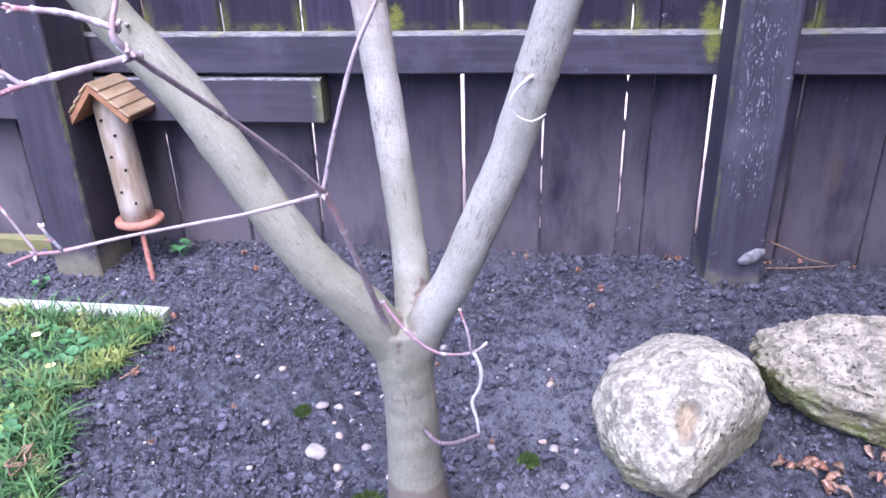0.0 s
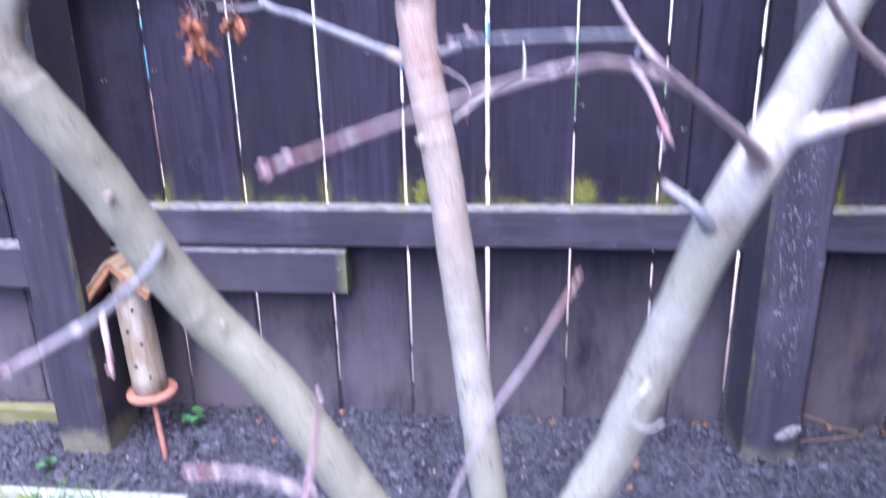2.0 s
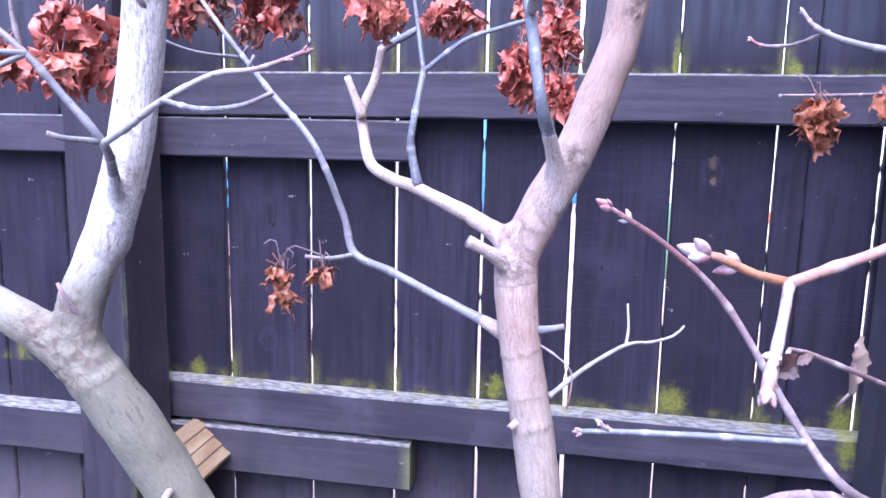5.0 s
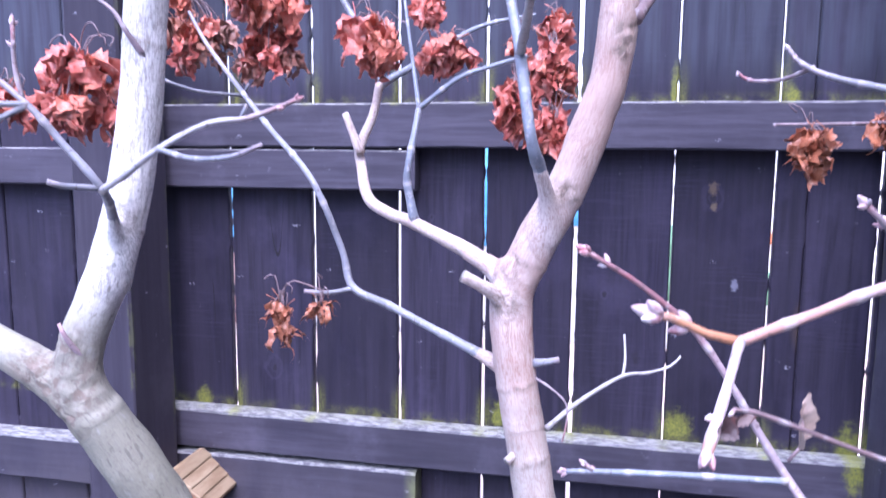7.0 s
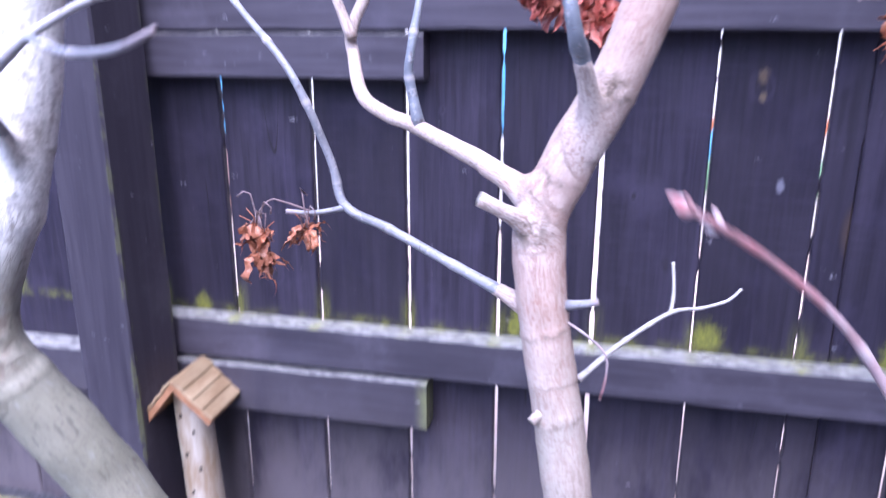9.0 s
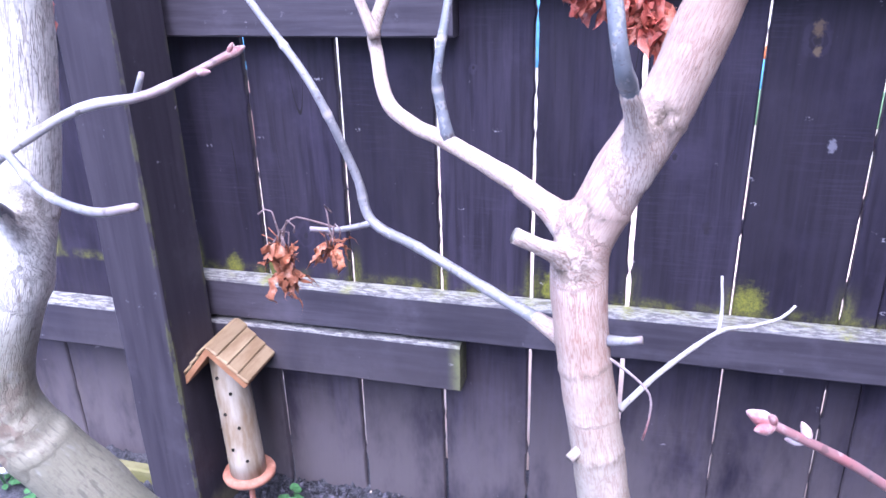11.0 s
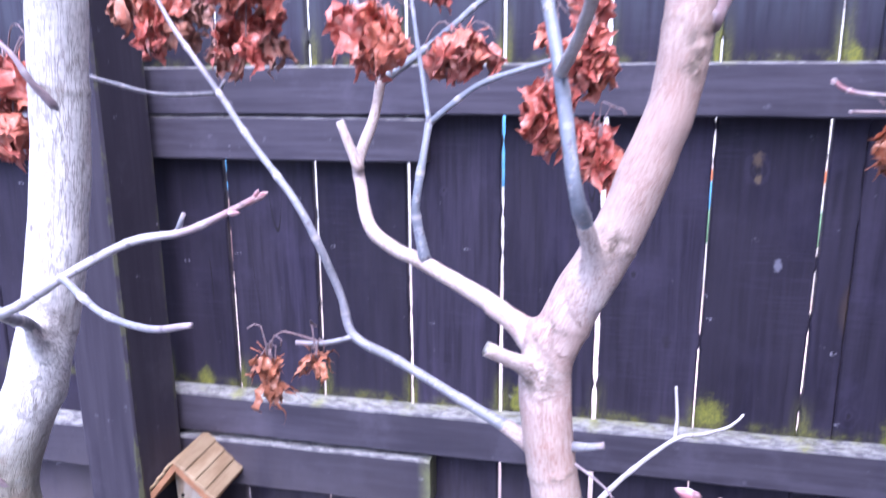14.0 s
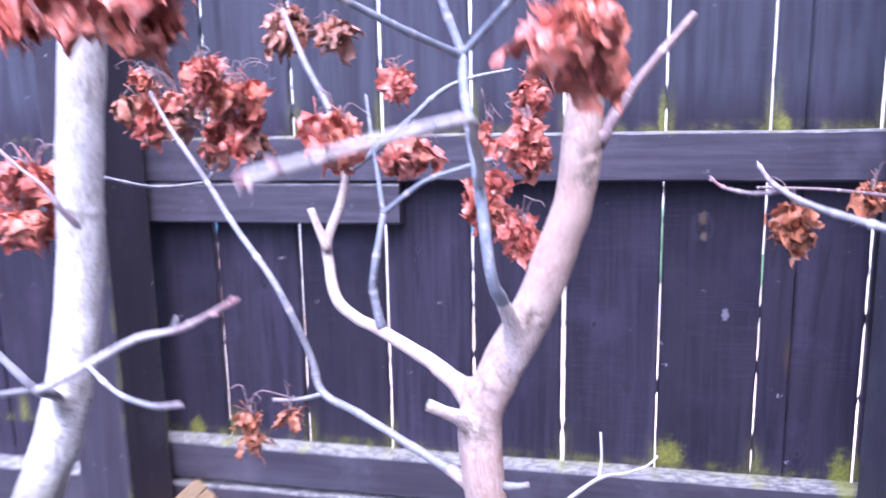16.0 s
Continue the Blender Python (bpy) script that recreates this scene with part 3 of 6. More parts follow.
def build_ground():
    xs = line_of([(-60, -6, 9), (-6, -0.75, 0.4), (-0.75, 1.15, 0.0042), (1.15, 6, 0.4), (6, 60, 9)])
    ys = line_of([(-60, -6, 9), (-6, -0.95, 0.4), (-0.95, 0.02, 0.0042), (0.02, 6, 0.4), (6, 60, 9)])
    verts = []
    for y in ys:
        for x in xs:
            z = 0.0
            if -0.75 < x < 1.15 and -0.95 < y < 0.02:
                p = Vector((x, y, 0))
                z = ground_height(x, y) + 0.010 * noise.noise(p * 9) + 0.011 * noise.noise(p * 34) + 0.0105 * abs(noise.noise(p * 62)) + 0.009 * noise.noise(p * 100) + 0.0045 * noise.noise(p * 200) - 0.005
            verts.append((x, y, z))
    w = len(xs)
    faces = [(j * w + i, j * w + i + 1, (j + 1) * w + i + 1, (j + 1) * w + i) for j in range(len(ys) - 1) for i in range(w - 1)]
    me = bpy.data.meshes.new("ground")
    me.from_pydata(verts, [], faces)
    me.polygons.foreach_set("use_smooth", [True] * len(faces))
    me.materials.append(SOIL)
    tagged(new("ground", me), "dark crumbly bare garden soil under the tree", "soil", kind="structure")


build_ground()


# ---- fence ----
GAPS = (-1.09, -0.935, -0.774, -0.628, -0.467, -0.309, -0.154, -0.001, 0.1455, 0.293, 0.442, 0.590, 0.6365, 0.738, 0.886, 1.037, 1.185, 1.335)
fence = thing("fence", (0, 0, 0), "dark-stained weathered board fence with mossy rails and narrow gaps", "fence")
rng = random.Random(4)
HALF = (0.0015, 0.0015, 0.0012, 0.0015, 0.0018, 0.0034, 0.0031, 0.0032, 0.0028, 0.0037, 0.0017, 0.0021, 0.0006, 0.0034, 0.0018, 0.0012, 0.0012, 0.0015)
boards = [(a + g, b - h, rng.uniform(-0.004, 0.004)) for a, b, g, h in zip(GAPS, GAPS[1:], HALF, HALF[1:])]


def board(low, high, warp):
    bm = bmesh.new()
    bot = -0.02
    n = 210
    rows = []
    for k in range(n + 1):
        z = bot + (1.78 - bot) * k / n
        edge = [0.0006 * noise.noise((x * 31, z * 5, 1)) + 0.0075 * max(0.0, noise.noise((x * 31, z * 40, 5)) - 0.22) * side for x, side in ((low, -1), (high, 1))]
        cup = 0.002 * noise.noise((low * 9, z * 1.3, 2))
        rows.append([bm.verts.new((x, y, z)) for x, y in (
            (low + edge[0], 0.0025 + cup), (low + 0.0025 + edge[0], cup), (high - 0.0025 + edge[1], cup + warp * 0.3), (high + edge[1], 0.0025 + cup + warp * 0.3),
            (high + edge[1], 0.0125), (low + edge[0], 0.0125))])
    for a, b in zip(rows, rows[1:]):
        for s in range(6):
            bm.faces.new((a[s], a[(s + 1) % 6], b[(s + 1) % 6], b[s]))
    bm.faces.new(list(reversed(rows[0])))
    bm.faces.new(rows[-1])
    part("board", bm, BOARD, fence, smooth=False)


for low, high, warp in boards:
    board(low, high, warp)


def rail(low, high, y_front, z_low, z_high, label=""):
    """A rail on the near side of the boards."""
    bm = bmesh.new()
    n = max(2, round((high - low) / 0.05))
    rows = []
    for k in range(n + 1):
        x = low + (high - low) * k / n
        dz = 0.0015 * noise.noise((x * 4, z_low * 9, 3)) if 0 < k < n else 0
        c = 0.003 + 0.0015 * noise.noise((x * 22, z_low * 9, 0))
        rows.append([bm.verts.new((x, y, z + dz)) for y, z in (
            (y_front, z_low + c), (y_front + c, z_low), (-0.003, z_low), (-0.003, z_high), (y_front + c, z_high), (y_front, z_high - c))])
    for a, b in zip(rows, rows[1:]):
        for s in range(6):
            bm.faces.new((a[s], b[s], b[(s + 1) % 6], a[(s + 1) % 6]))
    bm.faces.new(rows[0])
    bm.faces.new(list(reversed(rows[-1])))
    bmesh.ops.recalc_face_normals(bm, faces=bm.faces)
    part("rail", bm, RAIL, fence, label, smooth=False)


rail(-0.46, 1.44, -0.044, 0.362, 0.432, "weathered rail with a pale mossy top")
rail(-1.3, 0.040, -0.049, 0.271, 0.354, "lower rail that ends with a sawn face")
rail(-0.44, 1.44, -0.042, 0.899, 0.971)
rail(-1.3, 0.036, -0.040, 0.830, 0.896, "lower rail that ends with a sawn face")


def post(low_x, high_x, low_y, high_y, material, label):
    bm = bmesh.new()
    rows = []
    n = 40
    for k in range(n + 1):
        z = -0.15 + 2.0 * k / n
        c = 0.004 + 0.0018 * noise.noise((low_x * 9, z * 14, 0))
        j = 0.0012 * noise.noise((low_x * 5, z * 5, 8))
        rows.append([bm.verts.new((x + j, y, z)) for x, y in (
            (low_x + c, low_y), (high_x - c, low_y), (high_x, low_y + c), (high_x, high_y - c), (high_x - c, high_y), (low_x + c, high_y), (low_x, high_y - c), (low_x, low_y + c))])
    for a, b in zip(rows, rows[1:]):
        for s in range(8):
            bm.faces.new((a[s], a[(s + 1) % 8], b[(s + 1) % 8], b[s]))
    bm.faces.new(rows[-1])
    part("post", bm, material, fence, label, smooth=False)


post(-0.487, -0.393, -0.178, -0.060, POST, "square post with a mossy worn foot")
post(0.729, 0.820, -0.160, -0.046, POST_WORN, "square post with flaking pale flecks")

# a pale yard beyond the fence, seen only through the gaps
bm = bmesh.new()
box(bm, (-8, 2.21, -0.1), (8, 2.41, 2.4), 0.01)
tagged(part("wall_north", bm, WALL_PALE, None), "pale rendered yard wall beyond the fence", "wall", kind="structure")
# unseen wall added on the right to cut the skylight on the boards
bm = bmesh.new()
box(bm, (1.45, -5.0, -0.1), (1.65, -0.06, 3.6), 0.01)
tagged(part("wall_east", bm, WALL_DARK, None), "unseen dark wall added to shade the right of the fence", "wall", kind="structure")
bm = bmesh.new()
box(bm, (-8, 0.12, -0.02), (8, 2.21, 0.015), 0.0)
tagged(part("pavement", bm, PAVING, None), "pale salmon paved yard beyond the fence", "pavement", kind="structure")
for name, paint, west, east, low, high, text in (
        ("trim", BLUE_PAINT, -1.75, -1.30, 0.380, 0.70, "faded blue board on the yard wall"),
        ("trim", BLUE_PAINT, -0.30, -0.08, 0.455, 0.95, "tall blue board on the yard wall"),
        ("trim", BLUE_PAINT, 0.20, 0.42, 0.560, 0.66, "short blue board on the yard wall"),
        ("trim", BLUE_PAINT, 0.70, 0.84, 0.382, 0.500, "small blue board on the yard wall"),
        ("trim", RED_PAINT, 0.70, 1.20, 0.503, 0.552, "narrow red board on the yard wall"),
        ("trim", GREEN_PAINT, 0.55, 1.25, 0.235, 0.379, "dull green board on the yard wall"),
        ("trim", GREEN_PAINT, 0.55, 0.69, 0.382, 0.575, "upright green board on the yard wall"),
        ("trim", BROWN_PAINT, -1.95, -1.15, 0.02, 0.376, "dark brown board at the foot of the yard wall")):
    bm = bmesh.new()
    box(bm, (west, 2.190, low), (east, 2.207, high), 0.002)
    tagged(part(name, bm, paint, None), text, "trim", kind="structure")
# low mossy plank at the foot of the boards beside the post
bm = bmesh.new()
box(bm, (-1.3, -0.086, -0.03), (-0.489, -0.062, 0.030), 0.003)
part("gravel_board", bm, KICK, fence, "yellowed mossy plank along the ground", smooth=False)

# ---- tree ----
tree = thing("maple_tree", (0.328, -0.745, 0.0), "bare young maple with smooth grey bark and a few withered leaves", "tree")


# each limb: its line (x, y, z, radius), how wrinkled and how pink its bark is, and the heights of its ring scars
BOUGHS = (
    ([(0.333, -0.742, -0.06, 0.046), (0.330, -0.745, 0.03, 0.037), (0.329, -0.748, 0.075, 0.0315), (0.328, -0.750, 0.10, 0.0285),
      (0.328, -0.752, 0.15, 0.0275), (0.327, -0.754, 0.20, 0.0265), (0.324, -0.757, 0.245, 0.0275), (0.322, -0.760, 0.28, 0.0255)], 0.05, 0.0, (0.106, 0.208)),
    # west
    ([(0.322, -0.757, 0.235, 0.020), (0.300, -0.768, 0.288, 0.0225), (0.257, -0.785, 0.348, 0.0205), (0.222, -0.790, 0.405, 0.0193), (0.165, -0.790, 0.500, 0.0183),
      (0.118, -0.790, 0.557, 0.0180), (0.089, -0.796, 0.603, 0.0182)], 0.06, 0.0, (0.565,)),
    ([(0.089, -0.796, 0.603, 0.0182), (0.063, -0.810, 0.668, 0.0178), (0.048, -0.820, 0.704, 0.0174), (0.031, -0.829, 0.738, 0.0166)], 0.13, 0.0, ()),
    ([(0.032, -0.828, 0.732, 0.0162), (0.022, -0.830, 0.758, 0.0146), (0.0265, -0.828, 0.785, 0.0132), (0.0415, -0.824, 0.820, 0.0131)], 0.26, 0.0, ()),
    ([(0.0405, -0.8245, 0.815, 0.0132), (0.042, -0.824, 0.820, 0.0132), (0.054, -0.820, 0.866, 0.0128),
      (0.0625, -0.817, 0.915, 0.0124), (0.069, -0.815, 0.980, 0.0122), (0.076, -0.813, 1.04, 0.0118), (0.088, -0.812, 1.12, 0.011), (0.09, -0.80, 1.24, 0.009)], 1.0, 0.0, (0.852, 0.955)),
    ([(0.032, -0.829, 0.738, 0.0160), (0.000, -0.832, 0.762, 0.0130), (-0.035, -0.834, 0.781, 0.0108), (-0.10, -0.838, 0.83, 0.009), (-0.18, -0.84, 0.92, 0.007)], 0.24, 0.0, ()),
    # middle
    ([(0.326, -0.752, 0.23, 0.021), (0.332, -0.735, 0.285, 0.0185), (0.324, -0.715, 0.36, 0.0168), (0.312, -0.705, 0.45, 0.0160), (0.299, -0.700, 0.56, 0.0158)], 0.38, 0.06, ()),
    ([(0.299, -0.700, 0.56, 0.0158), (0.289, -0.697, 0.64, 0.0152), (0.278, -0.692, 0.70, 0.0152)], 0.45, 0.5, (0.675,)),
    ([(0.278, -0.692, 0.70, 0.0152), (0.270, -0.688, 0.745, 0.0152), (0.266, -0.682, 0.79, 0.0158), (0.272, -0.678, 0.815, 0.0160)], 0.75, 1.0, (0.728, 0.797, 0.806)),
    ([(0.267, -0.680, 0.795, 0.0150), (0.283, -0.678, 0.832, 0.0155), (0.301, -0.678, 0.865, 0.0148), (0.314, -0.678, 0.898, 0.0142), (0.330, -0.678, 0.945, 0.0132),
      (0.335, -0.678, 0.985, 0.0135), (0.337, -0.676, 1.03, 0.0118), (0.338, -0.67, 1.10, 0.011), (0.34, -0.66, 1.22, 0.009)], 0.55, 0.85, (0.818, 0.866, 0.985)),
    # east
    ([(0.328, -0.752, 0.225, 0.020), (0.350, -0.758, 0.283, 0.0195), (0.376, -0.768, 0.332, 0.0180), (0.401, -0.774, 0.392, 0.0178), (0.425, -0.780, 0.452, 0.0172), (0.444, -0.785, 0.517, 0.0168),
      (0.462, -0.790, 0.577, 0.0165), (0.476, -0.794, 0.625, 0.0165), (0.496, -0.797, 0.672, 0.0168), (0.514, -0.798, 0.712, 0.0150), (0.530, -0.80, 0.755, 0.0130), (0.552, -0.80, 0.80, 0.011),
      (0.60, -0.80, 0.88, 0.010), (0.66, -0.79, 0.98, 0.009)], 0.34, 0.0, (0.522, 0.690)),
    # collars from which branches spring
    ([(0.048, -0.823, 0.832, 0.0080), (0.0545, -0.834, 0.848, 0.0050), (0.062, -0.846, 0.860, 0.0031)], 0.7, 0.0, ()),
    ([(0.291, -0.682, 0.832, 0.0095), (0.2925, -0.688, 0.850, 0.0080), (0.2905, -0.699, 0.868, 0.0060), (0.2865, -0.713, 0.886, 0.0045)], 0.7, 0.5, ()),
    ([(0.502, -0.802, 0.680, 0.0090), (0.488, -0.830, 0.697, 0.0056), (0.476, -0.850, 0.707, 0.0044)], 0.5, 0.2, ()),
    ([(0.508, -0.798, 0.695, 0.0095), (0.535, -0.811, 0.709, 0.0060), (0.548, -0.816, 0.713, 0.0054)], 0.6, 0.0, ()),
    ([(0.268, -0.682, 0.797, 0.0105), (0.250, -0.671, 0.811, 0.0080), (0.228, -0.657, 0.820, 0.0062)], 0.7, 0.8, ()),
    ([(0.270, -0.685, 0.734, 0.0080), (0.245, -0.671, 0.743, 0.0050), (0.228, -0.666, 0.749, 0.0038)], 0.6, 0.6, ()),
    ([(0.266, -0.686, 0.786, 0.0075), (0.252, -0.699, 0.799, 0.0055), (0.245, -0.704, 0.804, 0.0046)], 0.8, 0.5, ()),
)
# rough, torn bark at the forks: place, reach
TORN = ((0.0385, -0.842, 0.773, 0.008), (0.050, -0.838, 0.776, 0.007), (0.0075, -0.845, 0.7725, 0.007), (0.024, -0.846, 0.782, 0.012), (0.016, -0.846, 0.760, 0.012), (0.008, -0.846, 0.768, 0.020), (0.036, -0.847, 0.756, 0.014), (0.022, -0.845, 0.741, 0.013), (0.044, -0.840, 0.768, 0.014), (0.302, -0.692, 0.868, 0.009), (0.262, -0.694, 0.790, 0.011), (0.330, -0.778, 0.285, 0.012), (0.482, -0.806, 0.645, 0.010), (0.068, -0.831, 0.853, 0.008), (0.290, -0.705, 0.748, 0.006), (0.343, -0.688, 0.976, 0.010), (0.340, -0.690, 0.963, 0.008))
# split bark below the crotch: place, reach
SPLIT = ((0.321, -0.756, 0.289, 0.005), (0.3235, -0.768, 0.2845, 0.0042), (0.3253, -0.7768, 0.2785, 0.0036), (0.3262, -0.7842, 0.2700, 0.0032), (0.3258, -0.7844, 0.2620, 0.0030), (0.3254, -0.7844, 0.2535, 0.0026),
         (0.3427, -0.7405, 0.3114, 0.006), (0.339, -0.7457, 0.3049, 0.005), (0.336, -0.752, 0.298, 0.004), (0.3475, -0.731, 0.312, 0.004))


def limb_marks(ob):
    """Writes on each point of the bark where it lies on its limb, unbent, and how wrinkled, pink and scarred it is."""
    spine, age, blush, rings = [], [], [], []
    for points, wrinkle, pink, scars in BOUGHS:
        line, run, across = spline(points, 0.006), len(age) * 0.37, Vector((1, 0.2, 0))
        for k, (p, r) in enumerate(line):
            way = (line[min(k + 1, len(line) - 1)][0] - line[max(k - 1, 0)][0]).normalized()
            across = (across - way * across.dot(way)).normalized()
            spine.append((p, way, across, way.cross(across), run + k * 0.006))
            age.append(wrinkle)
            blush.append(pink)
            rings.append(scars)
    tree_of = kdtree.KDTree(len(spine))
    for k, row in enumerate(spine):
        tree_of.insert(row[0], k)
    tree_of.balance()
    me = ob.data
    unbent, moved, fields = [], [], ([], [], [])
    for v, out in [(v, v.normal.copy()) for v in me.vertices]:
        near = tree_of.find_n(v.co, 26)
        k = near[0][1]
        p, way, across, side, run = spine[k]
        d = v.co - p
        unbent += [d.dot(across), d.dot(side), run + d.dot(way)]
        total = sum(1 / (n[2] ** 2) for n in near)
        fields[0].append(sum(age[n[1]] / (n[2] ** 2) for n in near) / total)
        fields[1].append(sum(blush[n[1]] / (n[2] ** 2) for n in near) / total)
        torn = max(math.exp(-(((v.co - Vector(t[:3])).length / t[3]) ** 2)) for t in TORN)
        gash = max(math.exp(-(((v.co - Vector(t[:3])).length / t[3]) ** 2)) for t in SPLIT)
        ring = 0.0
        for h in rings[k]:
            off = p.z + d.dot(way) * way.z - h + 0.003 * noise.noise(v.co * 120)
            ring = max(ring, math.exp(-((off / 0.0018) ** 2)) * (0.72 + 0.5 * noise.noise(v.co * 60)))
        fields[2].append(max(min(1.0, torn * 1.3), ring, gash * 2.2))
        push = 0.0016 * gash * noise.noise(v.co * 260) - 0.0008 * gash + 0.0019 * torn * noise.noise(v.co * 170) + 0.0014 * torn * noise.noise(v.co * 420) + 0.0009 * ring + 0.0008 * noise.noise(v.co * 55)
        moved += list(v.co + out * push)
    me.vertices.foreach_set("co", moved)
    at = me.attributes.new("limb", "FLOAT_VECTOR", "POINT")
    at.data.foreach_set("vector", unbent)
    for name, values in zip(("wrinkle", "pink", "scar"), fields):
        me.attributes.new(name, "FLOAT", "POINT").data.foreach_set("value", values)


def trunk():
    bm = bmesh.new()
    for points, wrinkle, pink, scars in BOUGHS:
        tube(bm, points, 18, 0.012, 0.05)
    ob = part("trunk", bm, BARK, tree, "smooth grey trunk that forks into three limbs")
    mod = ob.modifiers.new("one_skin", "REMESH")
    mod.mode, mod.voxel_size, mod.use_smooth_shade = "VOXEL", 0.0021, True
    mod = ob.modifiers.new("soften", "SMOOTH")
    mod.factor, mod.iterations = 0.5, 6
    skin = bpy.data.meshes.new_from_object(ob.evaluated_get(bpy.context.evaluated_depsgraph_get()))
    ob.modifiers.clear()
    ob.data = skin
    skin.name = "trunk"
    limb_marks(ob)


trunk()


def branch(name, points, material, sides=8, nodes=0.0, cut=False, tip=0.0, label="", thin=1.0):
    """A branch or twig of its own mesh; cut: a pale sawn end; tip: a cluster of buds of that radius."""
    bm = bmesh.new()
    points = [(x, y, z, r * thin) for x, y, z, r in points]
    line = tube(bm, points, sides, 0.005, 0.10, nodes, cut)
    ob = part(name, bm, [material, CUT], tree, label)
    if material is BARK:
        way = (line[-1][0] - line[0][0]).normalized()
        across = way.orthogonal().normalized()
        unbent = []
        for v in ob.data.vertices:
            d = v.co - line[0][0]
            unbent += [d.dot(across), d.dot(way.cross(across)), d.dot(way)]
        n = len(ob.data.vertices)
        ob.data.attributes.new("limb", "FLOAT_VECTOR", "POINT").data.foreach_set("vector", unbent)
        ob.data.attributes.new("wrinkle", "FLOAT", "POINT").data.foreach_set("value", [0.6] * n)
        ob.data.attributes.new("pink", "FLOAT", "POINT").data.foreach_set("value", [0.6] * n)
        ob.data.attributes.new("scar", "FLOAT", "POINT").data.foreach_set("value", [0.0] * n)
    if tip:
        bm = bmesh.new()
        way = (line[-1][0] - line[max(0, len(line) - 3)][0]).normalized()
        bud(bm, line[-1][0], way, tip * 0.8)
        turn = random.Random(int(abs(points[0][0]) * 9000))
        for k in range(4):
            lean = way.orthogonal().normalized()
            lean = (Matrix.Rotation(k * 1.57 + turn.uniform(-0.4, 0.4), 3, way) @ lean) * 0.9
            spot = line[max(0, len(line) - 1 - (0 if k < 2 else 2))][0]
            bud(bm, spot + lean * tip * 0.5, way + lean * turn.uniform(0.5, 1.1), tip * turn.uniform(0.42, 0.62))
        cap = part("bud", bm, BUD, ob)
        cap.matrix_parent_inverse = Matrix.Identity(4)
    return ob


# left-hand bough of the middle limb and its twigs
branch("branch", [(0.262, -0.682, 0.802, 0.0105), (0.235, -0.660, 0.818, 0.0078), (0.181, -0.636, 0.839, 0.0062), (0.158, -0.625, 0.845, 0.0061), (0.135, -0.606, 0.856, 0.0060),
                  (0.123, -0.588, 0.883, 0.0055), (0.119, -0.578, 0.899, 0.0053), (0.121, -0.544, 0.929, 0.0050), (0.126, -0.540, 0.957, 0.0048)], BARK, 12, thin=0.8)
branch("stub", [(0.1235, -0.590, 0.893, 0.0045), (0.115, -0.588, 0.912, 0.0036), (0.108, -0.585, 0.927, 0.0032)], BARK, 8, cut=True)
branch("branch", [(0.128, -0.540, 0.955, 0.0046), (0.115, -0.51, 0.975, 0.0042), (0.085, -0.48, 1.02, 0.0040), (0.059, -0.462, 1.058, 0.0038), (0.03, -0.44, 1.11, 0.003)], TWIG, 8, thin=0.85)
branch("branch", [(0.128, -0.540, 0.956, 0.0040), (0.145, -0.50, 0.975, 0.0032), (0.156, -0.42, 1.00, 0.0030), (0.175, -0.36, 1.028, 0.0028), (0.205, -0.34, 1.042, 0.0022), (0.25, -0.335, 1.05, 0.0016)], TWIG_BLUE, 7, 0.06)
branch("branch", [(0.183, -0.637, 0.840, 0.0042), (0.177, -0.637, 0.870, 0.0030), (0.178, -0.637, 0.885, 0.0028), (0.183, -0.623, 0.929, 0.0024)], TWIG_BLUE, 7, 0.03)
branch("branch", [(0.183, -0.623, 0.929, 0.0022), (0.213, -0.621, 0.952, 0.0020), (0.240, -0.617, 0.962, 0.0018), (0.268, -0.614, 0.970, 0.0016)], TWIG_BLUE, 6, 0.025)
branch("branch", [(0.183, -0.623, 0.929, 0.0022), (0.178, -0.617, 0.955, 0.0018), (0.172, -0.61, 0.985, 0.0015), (0.165, -0.60, 1.02, 0.0012)], TWIG_BLUE, 6, 0.025)
branch("stub", [(0.262, -0.690, 0.790, 0.0065), (0.248, -0.702, 0.802, 0.0052), (0.235, -0.708, 0.810, 0.0050)], BARK, 10, cut=True, thin=0.85)
branch("stub", [(0.284, -0.690, 0.745, 0.0036), (0.294, -0.694, 0.748, 0.0024), (0.3025, -0.695, 0.7505, 0.0022)], TWIG, 8, cut=True)
branch("stub", [(0.284, -0.696, 0.688, 0.0040), (0.272, -0.704, 0.680, 0.0032), (0.268, -0.708, 0.677, 0.0030)], BARK, 8, cut=True)
branch("branch", [(0.262, -0.676, 0.737, 0.0075), (0.215, -0.662, 0.754, 0.0050), (0.165, -0.645, 0.772, 0.0048), (0.130, -0.634, 0.784, 0.0050), (0.120, -0.632, 0.815, 0.0040), (0.096, -0.636, 0.872, 0.0038),
                  (0.043, -0.597, 0.914, 0.0036), (-0.002, -0.558, 0.949, 0.0034), (-0.051, -0.531, 0.997, 0.0030), (-0.075, -0.52, 1.03, 0.0022)], TWIG, 10, 0.055, thin=0.68)
branch("stub", [(0.132, -0.634, 0.783, 0.0030), (0.112, -0.643, 0.780, 0.0024), (0.094, -0.651, 0.782, 0.0022)], TWIG, 8, cut=True, thin=0.8)
branch("branch", [(-0.004, -0.553, 0.946, 0.0024), (-0.026, -0.60, 0.947, 0.0020), (-0.050, -0.638, 0.959, 0.0020), (-0.075, -0.66, 0.97, 0.0016)], TWIG, 7, 0.04, thin=0.75)
